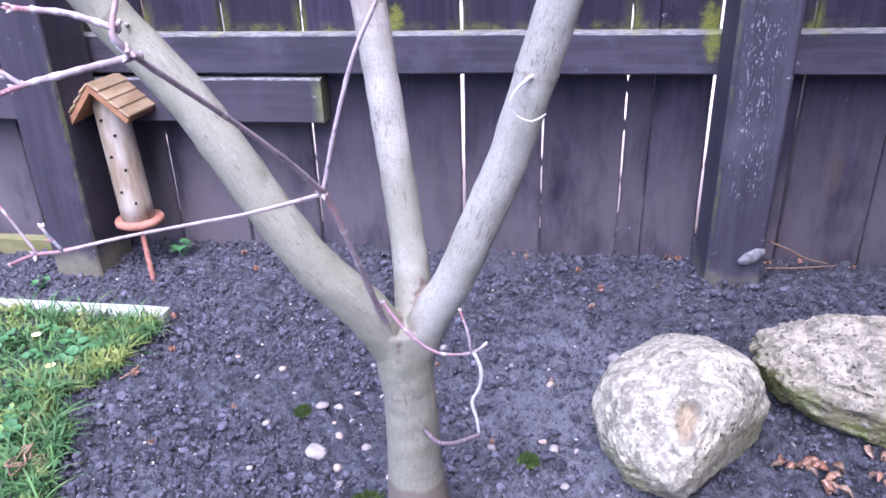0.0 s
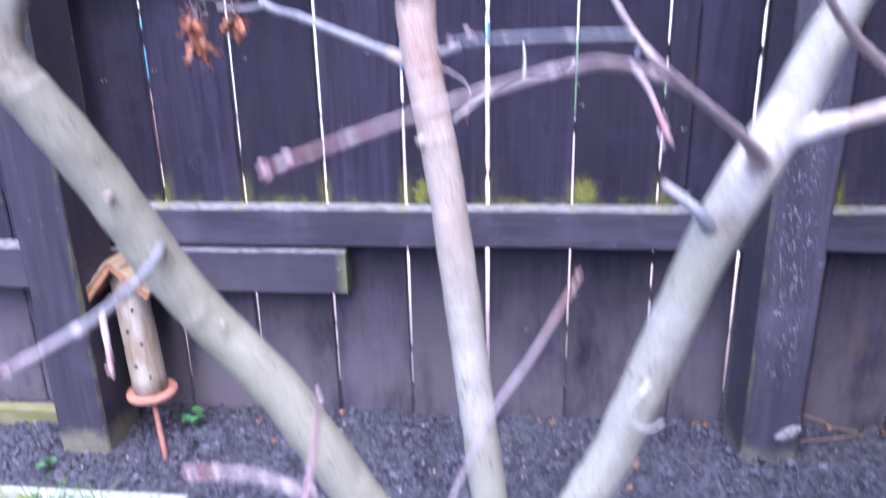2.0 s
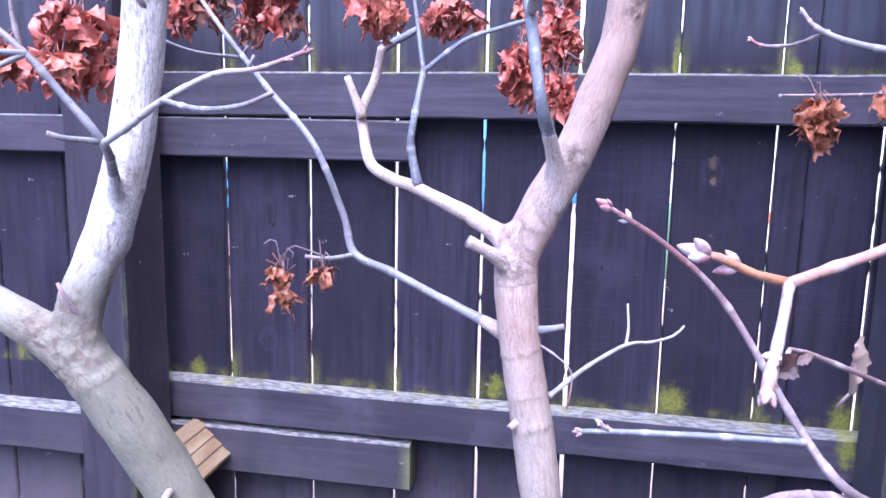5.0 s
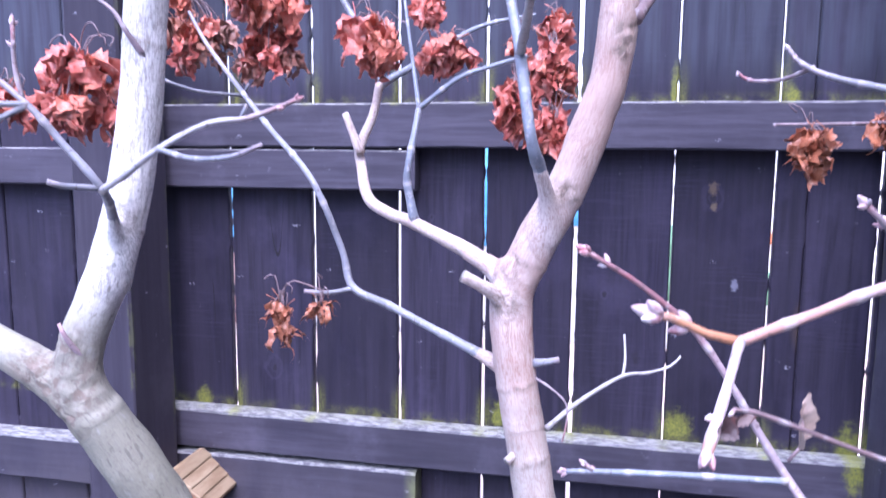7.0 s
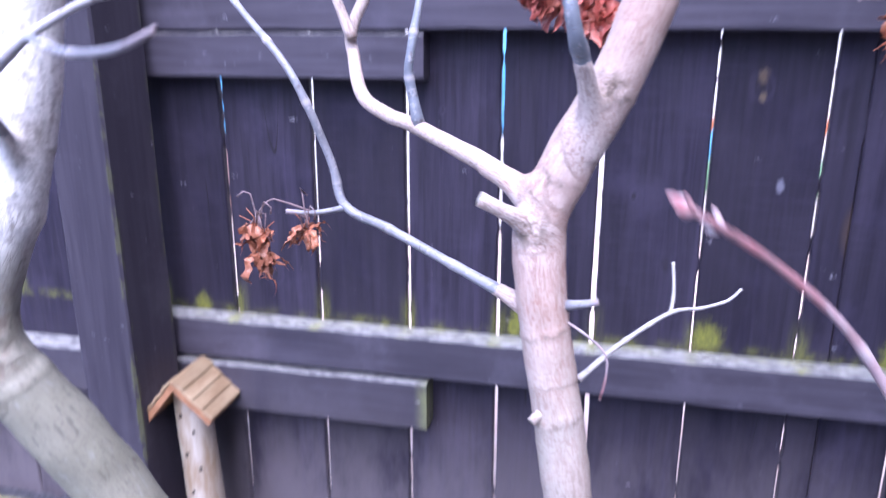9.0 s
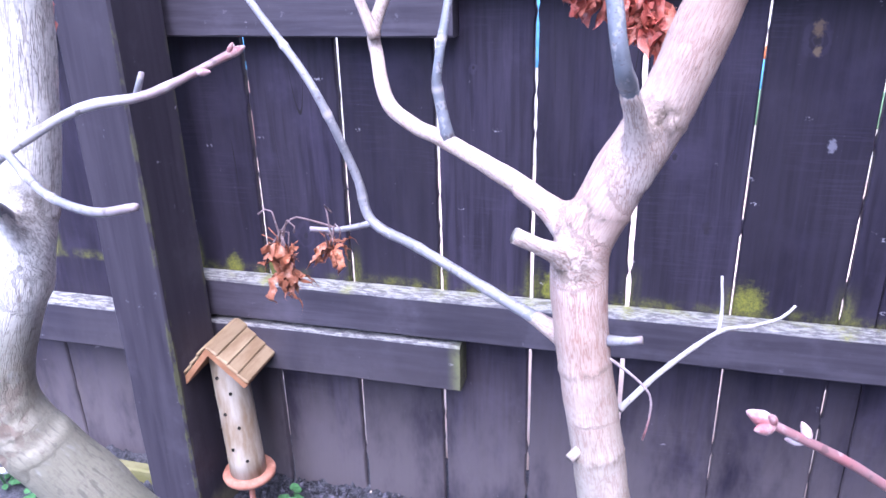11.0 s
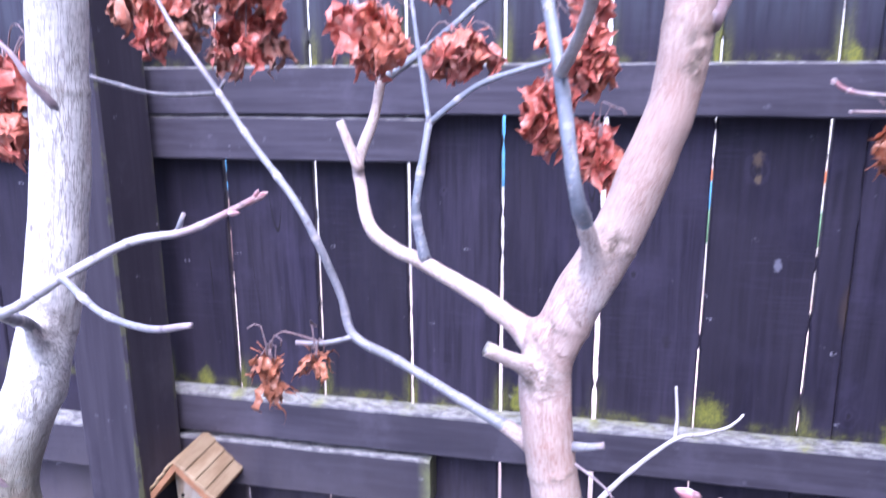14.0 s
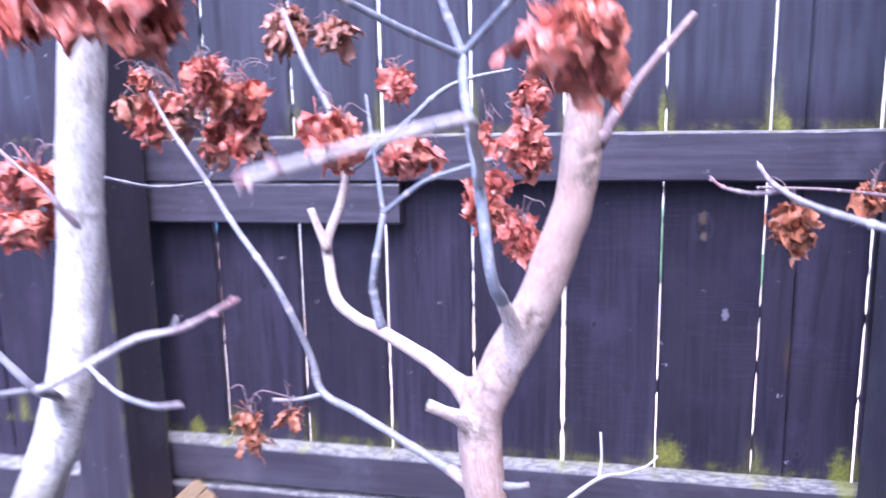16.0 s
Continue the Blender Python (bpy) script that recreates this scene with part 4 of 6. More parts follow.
branch("branch", [(-0.004, -0.553, 0.946, 0.0018), (0.004, -0.556, 0.956, 0.0014)], TWIG, 6)
branch("twig", [(0.293, -0.672, 0.690, 0.0030), (0.318, -0.645, 0.705, 0.0024), (0.350, -0.613, 0.717, 0.0020), (0.370, -0.603, 0.718, 0.0017), (0.388, -0.597, 0.723, 0.0014), (0.396, -0.594, 0.731, 0.0012)], TWIG_PALE, 8, 0.022, thin=0.72)
branch("twig", [(0.350, -0.613, 0.717, 0.0017), (0.352, -0.600, 0.728, 0.0014), (0.351, -0.588, 0.745, 0.0013)], TWIG_PALE, 6, 0.012, thin=0.72)
branch("twig", [(0.283, -0.690, 0.736, 0.0010), (0.298, -0.696, 0.729, 0.0008), (0.3085, -0.700, 0.720, 0.0007), (0.309, -0.703, 0.706, 0.0006), (0.3065, -0.705, 0.694, 0.0006)], TWIG_RED, 6, 0.015)
# thin grey shoot beside the middle limb
branch("branch", [(0.291, -0.682, 0.832, 0.0085), (0.2925, -0.688, 0.850, 0.0075), (0.2905, -0.699, 0.868, 0.0062), (0.2865, -0.713, 0.886, 0.0052), (0.282, -0.728, 0.905, 0.0047), (0.272, -0.71, 0.96, 0.0045), (0.258, -0.68, 1.02, 0.0042), (0.252, -0.655, 1.045, 0.0040),
                  (0.235, -0.65, 1.09, 0.0035), (0.22, -0.65, 1.16, 0.0028)], TWIG_BLUE, 10, 0.07, thin=0.82)
branch("branch", [(0.252, -0.656, 1.043, 0.0032), (0.225, -0.70, 1.056, 0.0028), (0.19, -0.74, 1.075, 0.0024)], TWIG_BLUE, 8, 0.05)
branch("branch", [(0.252, -0.656, 1.043, 0.0028), (0.27, -0.66, 1.06, 0.0025), (0.30, -0.68, 1.085, 0.0022)], TWIG_BLUE, 8, 0.05)
branch("branch", [(0.345, -0.683, 0.985, 0.0060), (0.358, -0.655, 1.005, 0.0040), (0.372, -0.63, 1.025, 0.0034), (0.41, -0.60, 1.07, 0.003)], TWIG_BROWN, 8, 0.05)

# twigs of the western limb
branch("twig", [(0.048, -0.823, 0.832, 0.0065), (0.0545, -0.834, 0.848, 0.0052), (0.062, -0.846, 0.860, 0.0042), (0.079, -0.877, 0.876, 0.0032), (0.064, -0.884, 0.898, 0.0028), (0.050, -0.890, 0.917, 0.0026), (0.03, -0.895, 0.935, 0.0022)], TWIG, 8, 0.03, thin=0.66)
branch("stub", [(0.079, -0.877, 0.876, 0.0024), (0.068, -0.893, 0.878, 0.0020), (0.064, -0.897, 0.880, 0.0019)], TWIG, 7, cut=True, thin=0.75)
branch("twig", [(0.079, -0.877, 0.875, 0.0028), (0.100, -0.886, 0.884, 0.0023), (0.122, -0.893, 0.896, 0.0022), (0.145, -0.888, 0.908, 0.0020), (0.162, -0.880, 0.911, 0.0018), (0.180, -0.866, 0.920, 0.0015)], TWIG_LIGHT, 8, 0.02, tip=0.0021, thin=0.72)
branch("twig", [(0.158, -0.881, 0.910, 0.0014), (0.162, -0.882, 0.917, 0.0011)], TWIG, 6, thin=0.75)
branch("twig", [(0.122, -0.893, 0.896, 0.0019), (0.150, -0.912, 0.892, 0.0016), (0.175, -0.925, 0.893, 0.0015), (0.193, -0.933, 0.898, 0.0013)], TWIG, 7, 0.02, thin=0.72)
branch("twig", [(0.050, -0.890, 0.917, 0.0022), (0.030, -0.91, 0.918, 0.0020), (0.00, -0.93, 0.928, 0.0016)], TWIG, 7, 0.02, thin=0.75)
branch("twig", [(0.050, -0.890, 0.917, 0.0020), (0.034, -0.905, 0.906, 0.0020), (0.005, -0.92, 0.900, 0.0017)], TWIG, 7, 0.02, thin=0.75)
branch("twig", [(0.048, -0.890, 0.918, 0.0016), (0.046, -0.892, 0.935, 0.0015), (0.047, -0.893, 0.955, 0.0013)], TWIG_RED, 7, 0.012, tip=0.002, thin=0.75)
branch("twig", [(0.0715, -0.824, 0.9480, 0.0022), (0.0680, -0.833, 0.9590, 0.0014), (0.0615, -0.835, 0.9708, 0.0011), (0.0490, -0.836, 0.9805, 0.0010), (0.030, -0.84, 1.0, 0.0011)], TWIG_MAUVE, 7, 0.02)
branch("twig", [(0.095, -0.806, 0.622, 0.0040), (0.113, -0.86, 0.626, 0.0030), (0.124, -0.936, 0.629, 0.0026), (0.107, -0.956, 0.620, 0.0022), (0.09, -0.97, 0.612, 0.0018)], TWIG, 7, 0.03, tip=0.002)
branch("twig", [(0.124, -0.936, 0.629, 0.0020), (0.136, -0.955, 0.622, 0.0016), (0.142, -0.965, 0.612, 0.0013)], TWIG_RED, 7, 0.02, tip=0.002)
branch("stub", [(0.072, -0.818, 0.664, 0.0030), (0.078, -0.838, 0.666, 0.0020)], BARK, 7, cut=True)
branch("stub", [(0.128, -0.798, 0.560, 0.0030), (0.136, -0.809, 0.562, 0.0018)], BARK, 7, cut=True, thin=0.75)
branch("stub", [(0.032, -0.834, 0.772, 0.0046), (0.029, -0.842, 0.781, 0.0034), (0.0265, -0.846, 0.790, 0.0026), (0.0245, -0.847, 0.796, 0.0019)], TWIG_MAUVE, 9, label="torn brown splinter", thin=0.5)

# twigs of the eastern limb
branch("stub", [(0.474, -0.806, 0.640, 0.0055), (0.460, -0.815, 0.656, 0.0040), (0.442, -0.801, 0.668, 0.0036)], TWIG, 8, cut=True)
branch("branch", [(0.502, -0.808, 0.683, 0.0075), (0.470, -0.86, 0.712, 0.0046), (0.419, -0.917, 0.751, 0.0030), (0.400, -0.912, 0.772, 0.0024), (0.370, -0.908, 0.819, 0.0019), (0.345, -0.916, 0.843, 0.0016), (0.322, -0.923, 0.858, 0.0014)], TWIG_RED, 9, 0.024, tip=0.0026, thin=0.68)
branch("twig", [(0.430, -0.906, 0.742, 0.0036), (0.395, -0.935, 0.757, 0.0031), (0.368, -0.956, 0.758, 0.0028), (0.310, -0.98, 0.744, 0.0024), (0.249, -1.004, 0.725, 0.0018)], TWIG_RED, 8, 0.03, tip=0.0024, thin=0.64)
branch("twig", [(0.4015, -0.914, 0.7690, 0.0017), (0.362, -0.917, 0.7690, 0.0016), (0.328, -0.9185, 0.7680, 0.0015), (0.316, -0.9185, 0.7668, 0.0012)], TWIG_BLUE, 7, 0.03, tip=0.0016, thin=0.8)
branch("twig", [(0.327, -0.9185, 0.7680, 0.0011), (0.3235, -0.9195, 0.7712, 0.0010)], TWIG_RED, 6, tip=0.0014)
branch("twig", [(0.398, -0.933, 0.757, 0.0022), (0.398, -0.98, 0.753, 0.0018), (0.397, -1.03, 0.744, 0.0015)], TWIG_RED, 7, 0.02, tip=0.0024, thin=0.75)
branch("branch", [(0.512, -0.800, 0.700, 0.0080), (0.545, -0.815, 0.712, 0.0052), (0.60, -0.83, 0.735, 0.0042), (0.68, -0.84, 0.78, 0.003)], BARK, 9, 0.06)
branch("twig", [(0.56, -0.86, 0.875, 0.0032), (0.46, -0.955, 0.869, 0.0024), (0.398, -1.0085, 0.8632, 0.0019), (0.376, -1.0275, 0.8593, 0.0015), (0.3564, -1.044, 0.8555, 0.0016)], TWIG_PINK, 9, 0.026, thin=0.8)
branch("twig", [(0.3564, -1.044, 0.8555, 0.0014), (0.3492, -1.0452, 0.8572, 0.0012), (0.3417, -1.0454, 0.8604, 0.0012), (0.3385, -1.0462, 0.8610, 0.0011)], TWIG_ORANGE, 8, tip=0.0026, thin=0.8)
branch("twig", [(0.3564, -1.044, 0.8555, 0.0014), (0.3512, -1.061, 0.8496, 0.0013), (0.3456, -1.078, 0.8430, 0.0013)], TWIG_PINK, 8, 0.011, tip=0.0016, thin=0.8)
branch("twig", [(0.43, -1.02, 0.812, 0.0009), (0.3875, -1.0436, 0.831, 0.0006), (0.357, -1.0583, 0.8447, 0.0005), (0.351, -1.068, 0.8470, 0.0004)], TWIG_BROWN, 7, 0.02)
branch("twig", [(0.575, -0.80, 0.735, 0.0036), (0.517, -0.848, 0.7755, 0.0026), (0.4358, -0.9356, 0.8529, 0.0014), (0.4181, -0.9521, 0.8703, 0.0012)], TWIG_RED, 8, 0.02)
branch("twig", [(0.4181, -0.9521, 0.8703, 0.0012), (0.412, -0.955, 0.8765, 0.0010), (0.4075, -0.957, 0.8805, 0.0010)], TWIG_RED, 8, tip=0.0020)
branch("twig", [(0.4181, -0.9521, 0.8703, 0.0011), (0.4185, -0.9535, 0.878, 0.0009), (0.4196, -0.9547, 0.8830, 0.0009)], TWIG_ORANGE, 8, tip=0.0018)
branch("twig", [(0.62, -0.80, 0.90, 0.0040), (0.54, -0.72, 0.925, 0.0028), (0.480, -0.682, 0.942, 0.0022), (0.456, -0.665, 0.955, 0.0018), (0.448, -0.660, 0.966, 0.0013)], TWIG, 8, 0.02, tip=0.0018)
branch("twig", [(0.462, -0.670, 0.952, 0.0015), (0.448, -0.640, 0.947, 0.0013), (0.432, -0.618, 0.949, 0.0012), (0.426, -0.612, 0.954, 0.0011)], TWIG_RED, 7, 0.015, tip=0.0017)
branch("twig", [(0.68, -0.62, 0.93, 0.0030), (0.60, -0.46, 0.925, 0.0020), (0.56, -0.40, 0.925, 0.0016), (0.503, -0.380, 0.925, 0.0012)], TWIG_BROWN, 7, 0.02, tip=0.0014)
branch("twig", [(0.272, -0.710, 0.960, 0.0040), (0.284, -0.78, 0.976, 0.0032), (0.294, -0.86, 0.994, 0.0028), (0.30, -0.905, 1.002, 0.0025), (0.285, -0.95, 0.998, 0.0022), (0.263, -1.007, 0.990, 0.0018)], TWIG_PALE, 9, 0.03, tip=0.002, thin=0.8)

# brown shoot that springs from the fork towards the viewer
branch("branch", [(0.316, -0.775, 0.285, 0.0040), (0.313, -0.798, 0.318, 0.0030), (0.312, -0.838, 0.375, 0.0025), (0.305, -0.865, 0.430, 0.0024), (0.300, -0.878, 0.456, 0.0025)], TWIG_MAUVE, 9, 0.04)
branch("twig", [(0.300, -0.878, 0.456, 0.0022), (0.318, -0.892, 0.510, 0.0018), (0.336, -0.900, 0.557, 0.0017), (0.355, -0.906, 0.592, 0.0016), (0.372, -0.911, 0.628, 0.0015), (0.380, -0.914, 0.646, 0.0013)], TWIG_PINK, 8, 0.045, tip=0.002, thin=0.85)
branch("twig", [(0.300, -0.878, 0.456, 0.0023), (0.290, -0.92, 0.495, 0.0019), (0.275, -0.965, 0.535, 0.0017), (0.264, -1.03, 0.582, 0.0016), (0.262, -1.035, 0.594, 0.0014), (0.265, -1.03, 0.61, 0.0012), (0.27, -1.03, 0.64, 0.0011)], TWIG_MAUVE, 8, 0.03)
branch("twig", [(0.263, -1.032, 0.592, 0.0016), (0.238, -1.03, 0.599, 0.0015), (0.214, -1.034, 0.602, 0.0013)], TWIG_RED, 8, 0.010, tip=0.0021)
branch("twig", [(0.266, -1.022, 0.579, 0.0018), (0.245, -1.05, 0.576, 0.0016), (0.223, -1.052, 0.571, 0.0014), (0.211, -1.054, 0.567, 0.0012)], TWIG_RED, 8, 0.010, tip=0.0021)
branch("twig", [(0.223, -1.052, 0.571, 0.0012), (0.213, -1.052, 0.578, 0.0011)], TWIG_RED, 7, 0.01, tip=0.0016)
branch("twig", [(0.300, -0.878, 0.455, 0.0020), (0.250, -0.890, 0.444, 0.0017), (0.204, -0.900, 0.437, 0.0016), (0.160, -0.915, 0.432, 0.0015), (0.125, -0.929, 0.427, 0.0018), (0.104, -0.93, 0.424, 0.0016), (0.083, -0.93, 0.416, 0.0014)], TWIG_RED, 8, 0.04, tip=0.0016, thin=0.85)
branch("twig", [(0.125, -0.929, 0.427, 0.0014), (0.119, -0.932, 0.440, 0.0011), (0.117, -0.933, 0.446, 0.0011)], TWIG, 7, 0.01, tip=0.0021)
branch("twig", [(0.106, -0.93, 0.424, 0.0012), (0.098, -0.93, 0.439, 0.0010), (0.087, -0.93, 0.460, 0.0009)], TWIG_RED, 7, 0.012)
branch("twig", [(0.316, -0.795, 0.322, 0.0020), (0.345, -0.825, 0.310, 0.0016), (0.372, -0.84, 0.302, 0.0014), (0.400, -0.842, 0.305, 0.0014), (0.413, -0.842, 0.316, 0.0013)], TWIG_WINE, 8, 0.04)
branch("twig", [(0.400, -0.842, 0.305, 0.0014), (0.397, -0.842, 0.325, 0.0011), (0.391, -0.84, 0.343, 0.0009)], TWIG_RED, 7, 0.012, tip=0.0012)
branch("twig", [(0.402, -0.842, 0.306, 0.0017), (0.408, -0.842, 0.288, 0.0017), (0.406, -0.842, 0.270, 0.0016), (0.400, -0.842, 0.257, 0.0015), (0.404, -0.842, 0.238, 0.0014), (0.406, -0.842, 0.222, 0.0012)], TWIG_DEAD, 8, 0.02)
branch("twig", [(0.4072, -0.8415, 0.2226, 0.0019), (0.3938, -0.8375, 0.2119, 0.0019), (0.3793, -0.825, 0.1959, 0.0020), (0.362, -0.805, 0.180, 0.0022), (0.345, -0.775, 0.168, 0.0024)], TWIG_DARK, 8)
branch("twig", [(0.444, -0.798, 0.522, 0.0034), (0.438, -0.808, 0.520, 0.0018), (0.428, -0.812, 0.508, 0.0012), (0.431, -0.812, 0.496, 0.0010), (0.444, -0.812, 0.491, 0.0010), (0.454, -0.808, 0.496, 0.0008)], TWIG_DEAD, 7, 0.015, thin=0.75)


# clumps of white and red buds at the joints of the shoot
for place, ways, r in (((0.2645, -1.030, 0.5815), ((0.2, -0.5, 0.8), (-0.6, -0.5, 0.5), (0.7, -0.5, -0.2), (-0.2, -0.7, -0.6), (0.3, -0.9, 0.2)), 0.0019), ((0.300, -0.880, 0.456), ((-0.8, -0.5, 0.5), (0.4, -0.6, -0.7)), 0.0019),
                       ((0.2635, -1.034, 0.594), ((0.7, -0.3, 0.6),), 0.0015), ((0.104, -0.931, 0.424), ((-0.2, -0.5, 0.8), (0.3, -0.5, -0.6)), 0.0015)):
    bm = bmesh.new()
    for way in ways:
        bud(bm, Vector(place) + Vector(way) * 0.0008, way, r)
    part("bud", bm, BUD, tree)


# ---- withered leaves ----
def leaf_mesh(seed, size, broad=0.27):
    """A withered maple leaf that hangs from its stalk: pointed, toothed lobes, folded along their midribs, curled and crumpled like paper."""
    rnd = random.Random(seed)
    off = Vector((seed * 3.7, seed * 1.3, seed * 5.1))
    bm = bmesh.new()
    lobes = rnd.choice((5, 5, 6))
    turn = rnd.uniform(0, 6.28)
    for i in range(lobes):
        u = (i - (lobes - 1) / 2) / ((lobes - 1) / 2)
        a = turn + u * rnd.uniform(1.3, 2.2)
        out = Vector((math.cos(a), math.sin(a), 0))
        long = size * (1.0 - 0.35 * abs(u)) * rnd.uniform(0.75, 1.1)
        lift, bend, fold, twist, phase = rnd.uniform(-0.6, 0.5), rnd.uniform(0.9, 2.1), rnd.uniform(0.3, 1.2), rnd.uniform(-1.2, 1.2), rnd.uniform(0, 6)
        n, rows, p = 13, [], Vector((0, 0, 0))
        for k in range(n + 1):
            t = k / n
            tilt = max(lift - bend * min(1.0, t * 2.6), -1.75)
            way = (out * math.cos(tilt) + Vector((0, 0, math.sin(tilt)))).normalized()
            side = Matrix.Rotation(twist * t, 3, way) @ way.cross(Vector((-out.y, out.x, 0)).cross(way)).normalized()
            lift_way = side.cross(way)
            w = long * broad * (0.30 + 0.95 * math.sin(math.pi * min(1.0, t * 0.85 + 0.12))) * (1 - t ** 3) * (1.12 if k % 2 else 0.82)
            row = []
            for c in (-1.0, -0.55, 0.0, 0.55, 1.0):
                q = p + side * (c * w * math.cos(fold)) - lift_way * (abs(c) ** 1.4 * w * math.sin(fold)) + lift_way * (0.22 * w * math.sin(t * 11 + c * 4 + phase))
                q += Vector((noise.noise(q * 75 + off), noise.noise(q * 75 - off), noise.noise(q * 70 + off * 2))) * (0.26 * size * min(1, t * 2))
                q += Vector((noise.noise(q * 210 + off), noise.noise(q * 210 - off), noise.noise(q * 200 + off * 3))) * (0.11 * size)
                row.append(bm.verts.new(q))
            rows.append(row)
            p = p + way * (long / n)
        for a_row, b_row in zip(rows, rows[1:]):
            for c in range(4):
                bm.faces.new((a_row[c], a_row[c + 1], b_row[c + 1], b_row[c]))
    stalk = [(rnd.uniform(-0.3, 0.3) * size, rnd.uniform(-0.3, 0.3) * size, size * 0.42, 0.0004), (0, 0, size * 0.2, 0.0004), (0, 0, -0.002, 0.0006)]
    tube(bm, stalk, 5, 0.008, 0)
    for f in bm.faces:
        f.smooth = True
    me = bpy.data.meshes.new("leaf")
    bm.to_mesh(me)
    bm.free()
    return me


LEAVES = [leaf_mesh(i, 0.034) for i in range(16)]
LEAVES_BROWN = [me.copy() for me in LEAVES]
for me in LEAVES:
    me.materials.append(DEAD_LEAF)
for me in LEAVES_BROWN:
    me.materials.append(DEAD_LEAF_BROWN)
LEAVES_ORANGE = [leaf_mesh(i, 0.034, 0.29) for i in range(60, 66)]
LEAVES_THIN = [leaf_mesh(i, 0.034, 0.10) for i in range(40, 46)]
for me in LEAVES_ORANGE + LEAVES_THIN:
    me.materials.append(DEAD_LEAF_ORANGE)


def leaf_cluster(at, wide, high, count, seed, meshes=None, big=1.0, label="cluster of crumpled rust-red leaves"):
    """A hanging bunch of dried leaves, that wide and high over all, on a short spray of stalks."""
    rnd = random.Random(seed)
    at = Vector(at)
    reach = max(0.004, wide / 2 - 0.014 * big), max(0.004, high / 2 - 0.015 * big)
    bm = bmesh.new()
    top = at + Vector((0, 0, high * 0.42))
    spots = []
    for k in range(count):
        d = Vector((rnd.uniform(-1, 1), rnd.uniform(-1, 1), rnd.uniform(-1, 1)))
        p = at + Vector((d.x * reach[0], d.y * min(reach), d.z * reach[1])) + Vector((0, 0, 0.007 * big))
        spots.append(p)
        mid = (top + p) / 2 + Vector((rnd.uniform(-0.004, 0.004), rnd.uniform(-0.004, 0.004), 0.007))
        tube(bm, [(*top, 0.0008), (*mid, 0.0006), (*p, 0.0005)], 4, 0.01, 0)
    for k in range(max(2, count // 4)):
        tip = top + Vector((rnd.uniform(-0.5, 0.5) * wide, rnd.uniform(-0.3, 0.3) * wide, rnd.uniform(0.0, 0.022)))
        hook = tip + Vector((rnd.uniform(-0.008, 0.008), 0, -rnd.uniform(0.003, 0.010)))
        tube(bm, [(*(at + (top - at) * 0.6), 0.0006), (*((top + tip) / 2 + Vector((0, 0, 0.006))), 0.0005), (*tip, 0.0005), (*hook, 0.0007)], 4, 0.005, 0)
    spray = part("leaf_spray", bm, TWIG_BROWN, tree, label)
    for p in spots:
        ob = new("leaf", rnd.choice(meshes or LEAVES))
        ob.parent = spray
        ob.matrix_parent_inverse = Matrix.Identity(4)
        ob.matrix_basis = Matrix.Translation(p) @ Euler((rnd.uniform(-0.4, 0.4), rnd.uniform(-0.4, 0.4), rnd.uniform(0, 6.28))).to_matrix().to_4x4() @ Matrix.Scale(big * rnd.uniform(0.7, 1.15), 4)
    return spray


BROWN_LABEL, ORANGE_LABEL, THIN_LABEL = "cluster of withered brown leaves", "bunch of curled orange-brown leaves", "few shrivelled leaves on thin stalks"
leaf_cluster((-0.0884, -0.672, 0.938), 0.072, 0.084, 17, 1, big=1.1)
leaf_cluster((-0.155, -0.668, 0.932), 0.034, 0.046, 4, 21)
leaf_cluster((-0.0925, -0.485, 1.015), 0.078, 0.092, 20, 2, LEAVES_BROWN + LEAVES[:8], label=BROWN_LABEL)
leaf_cluster((0.018, -0.540, 1.004), 0.066, 0.090, 19, 3, LEAVES_BROWN[:10] + LEAVES, label=BROWN_LABEL)
leaf_cluster((0.010, -0.575, 1.040), 0.046, 0.040, 7, 23, label=ORANGE_LABEL)
leaf_cluster((-0.012, -0.52, 0.975), 0.030, 0.036, 4, 4, LEAVES_BROWN, 0.7, BROWN_LABEL)
leaf_cluster((0.134, -0.585, 0.983), 0.062, 0.058, 14, 5)
leaf_cluster((0.200, -0.610, 0.966), 0.056, 0.046, 10, 6)
leaf_cluster((0.1545, -0.4645, 1.026), 0.032, 0.050, 6, 7)
leaf_cluster((0.254, -0.570, 0.932), 0.040, 0.064, 15, 8)
leaf_cluster((0.2905, -0.620, 0.9087), 0.034, 0.050, 11, 9)
leaf_cluster((0.280, -0.471, 0.972), 0.048, 0.070, 18, 10)
leaf_cluster((0.2805, -0.422, 1.016), 0.035, 0.050, 7, 11)
leaf_cluster((0.254, -0.555, 0.987), 0.016, 0.042, 3, 22, None, 0.6)
leaf_cluster((0.519, -0.459, 0.896), 0.046, 0.058, 8, 12, LEAVES_ORANGE, 0.95, ORANGE_LABEL)
leaf_cluster((0.592, -0.424, 0.918), 0.040, 0.045, 5, 13, LEAVES_ORANGE, 0.9, ORANGE_LABEL)
leaf_cluster((0.077, -0.6575, 0.757), 0.026, 0.058, 7, 14, LEAVES_THIN, 0.85, THIN_LABEL)
leaf_cluster((0.108, -0.6505, 0.762), 0.016, 0.038, 3, 15, LEAVES_THIN, 0.7, THIN_LABEL)
leaf_cluster((0.336, -0.860, 1.030), 0.046, 0.052, 12, 16)
leaf_cluster((0.150, -0.893, 1.050), 0.080, 0.036, 14, 17)
leaf_cluster((0.085, -0.88, 1.055), 0.06, 0.035, 8, 18)
leaf_cluster((0.02, -0.42, 1.09), 0.055, 0.066, 9, 19, LEAVES_BROWN, label=BROWN_LABEL)
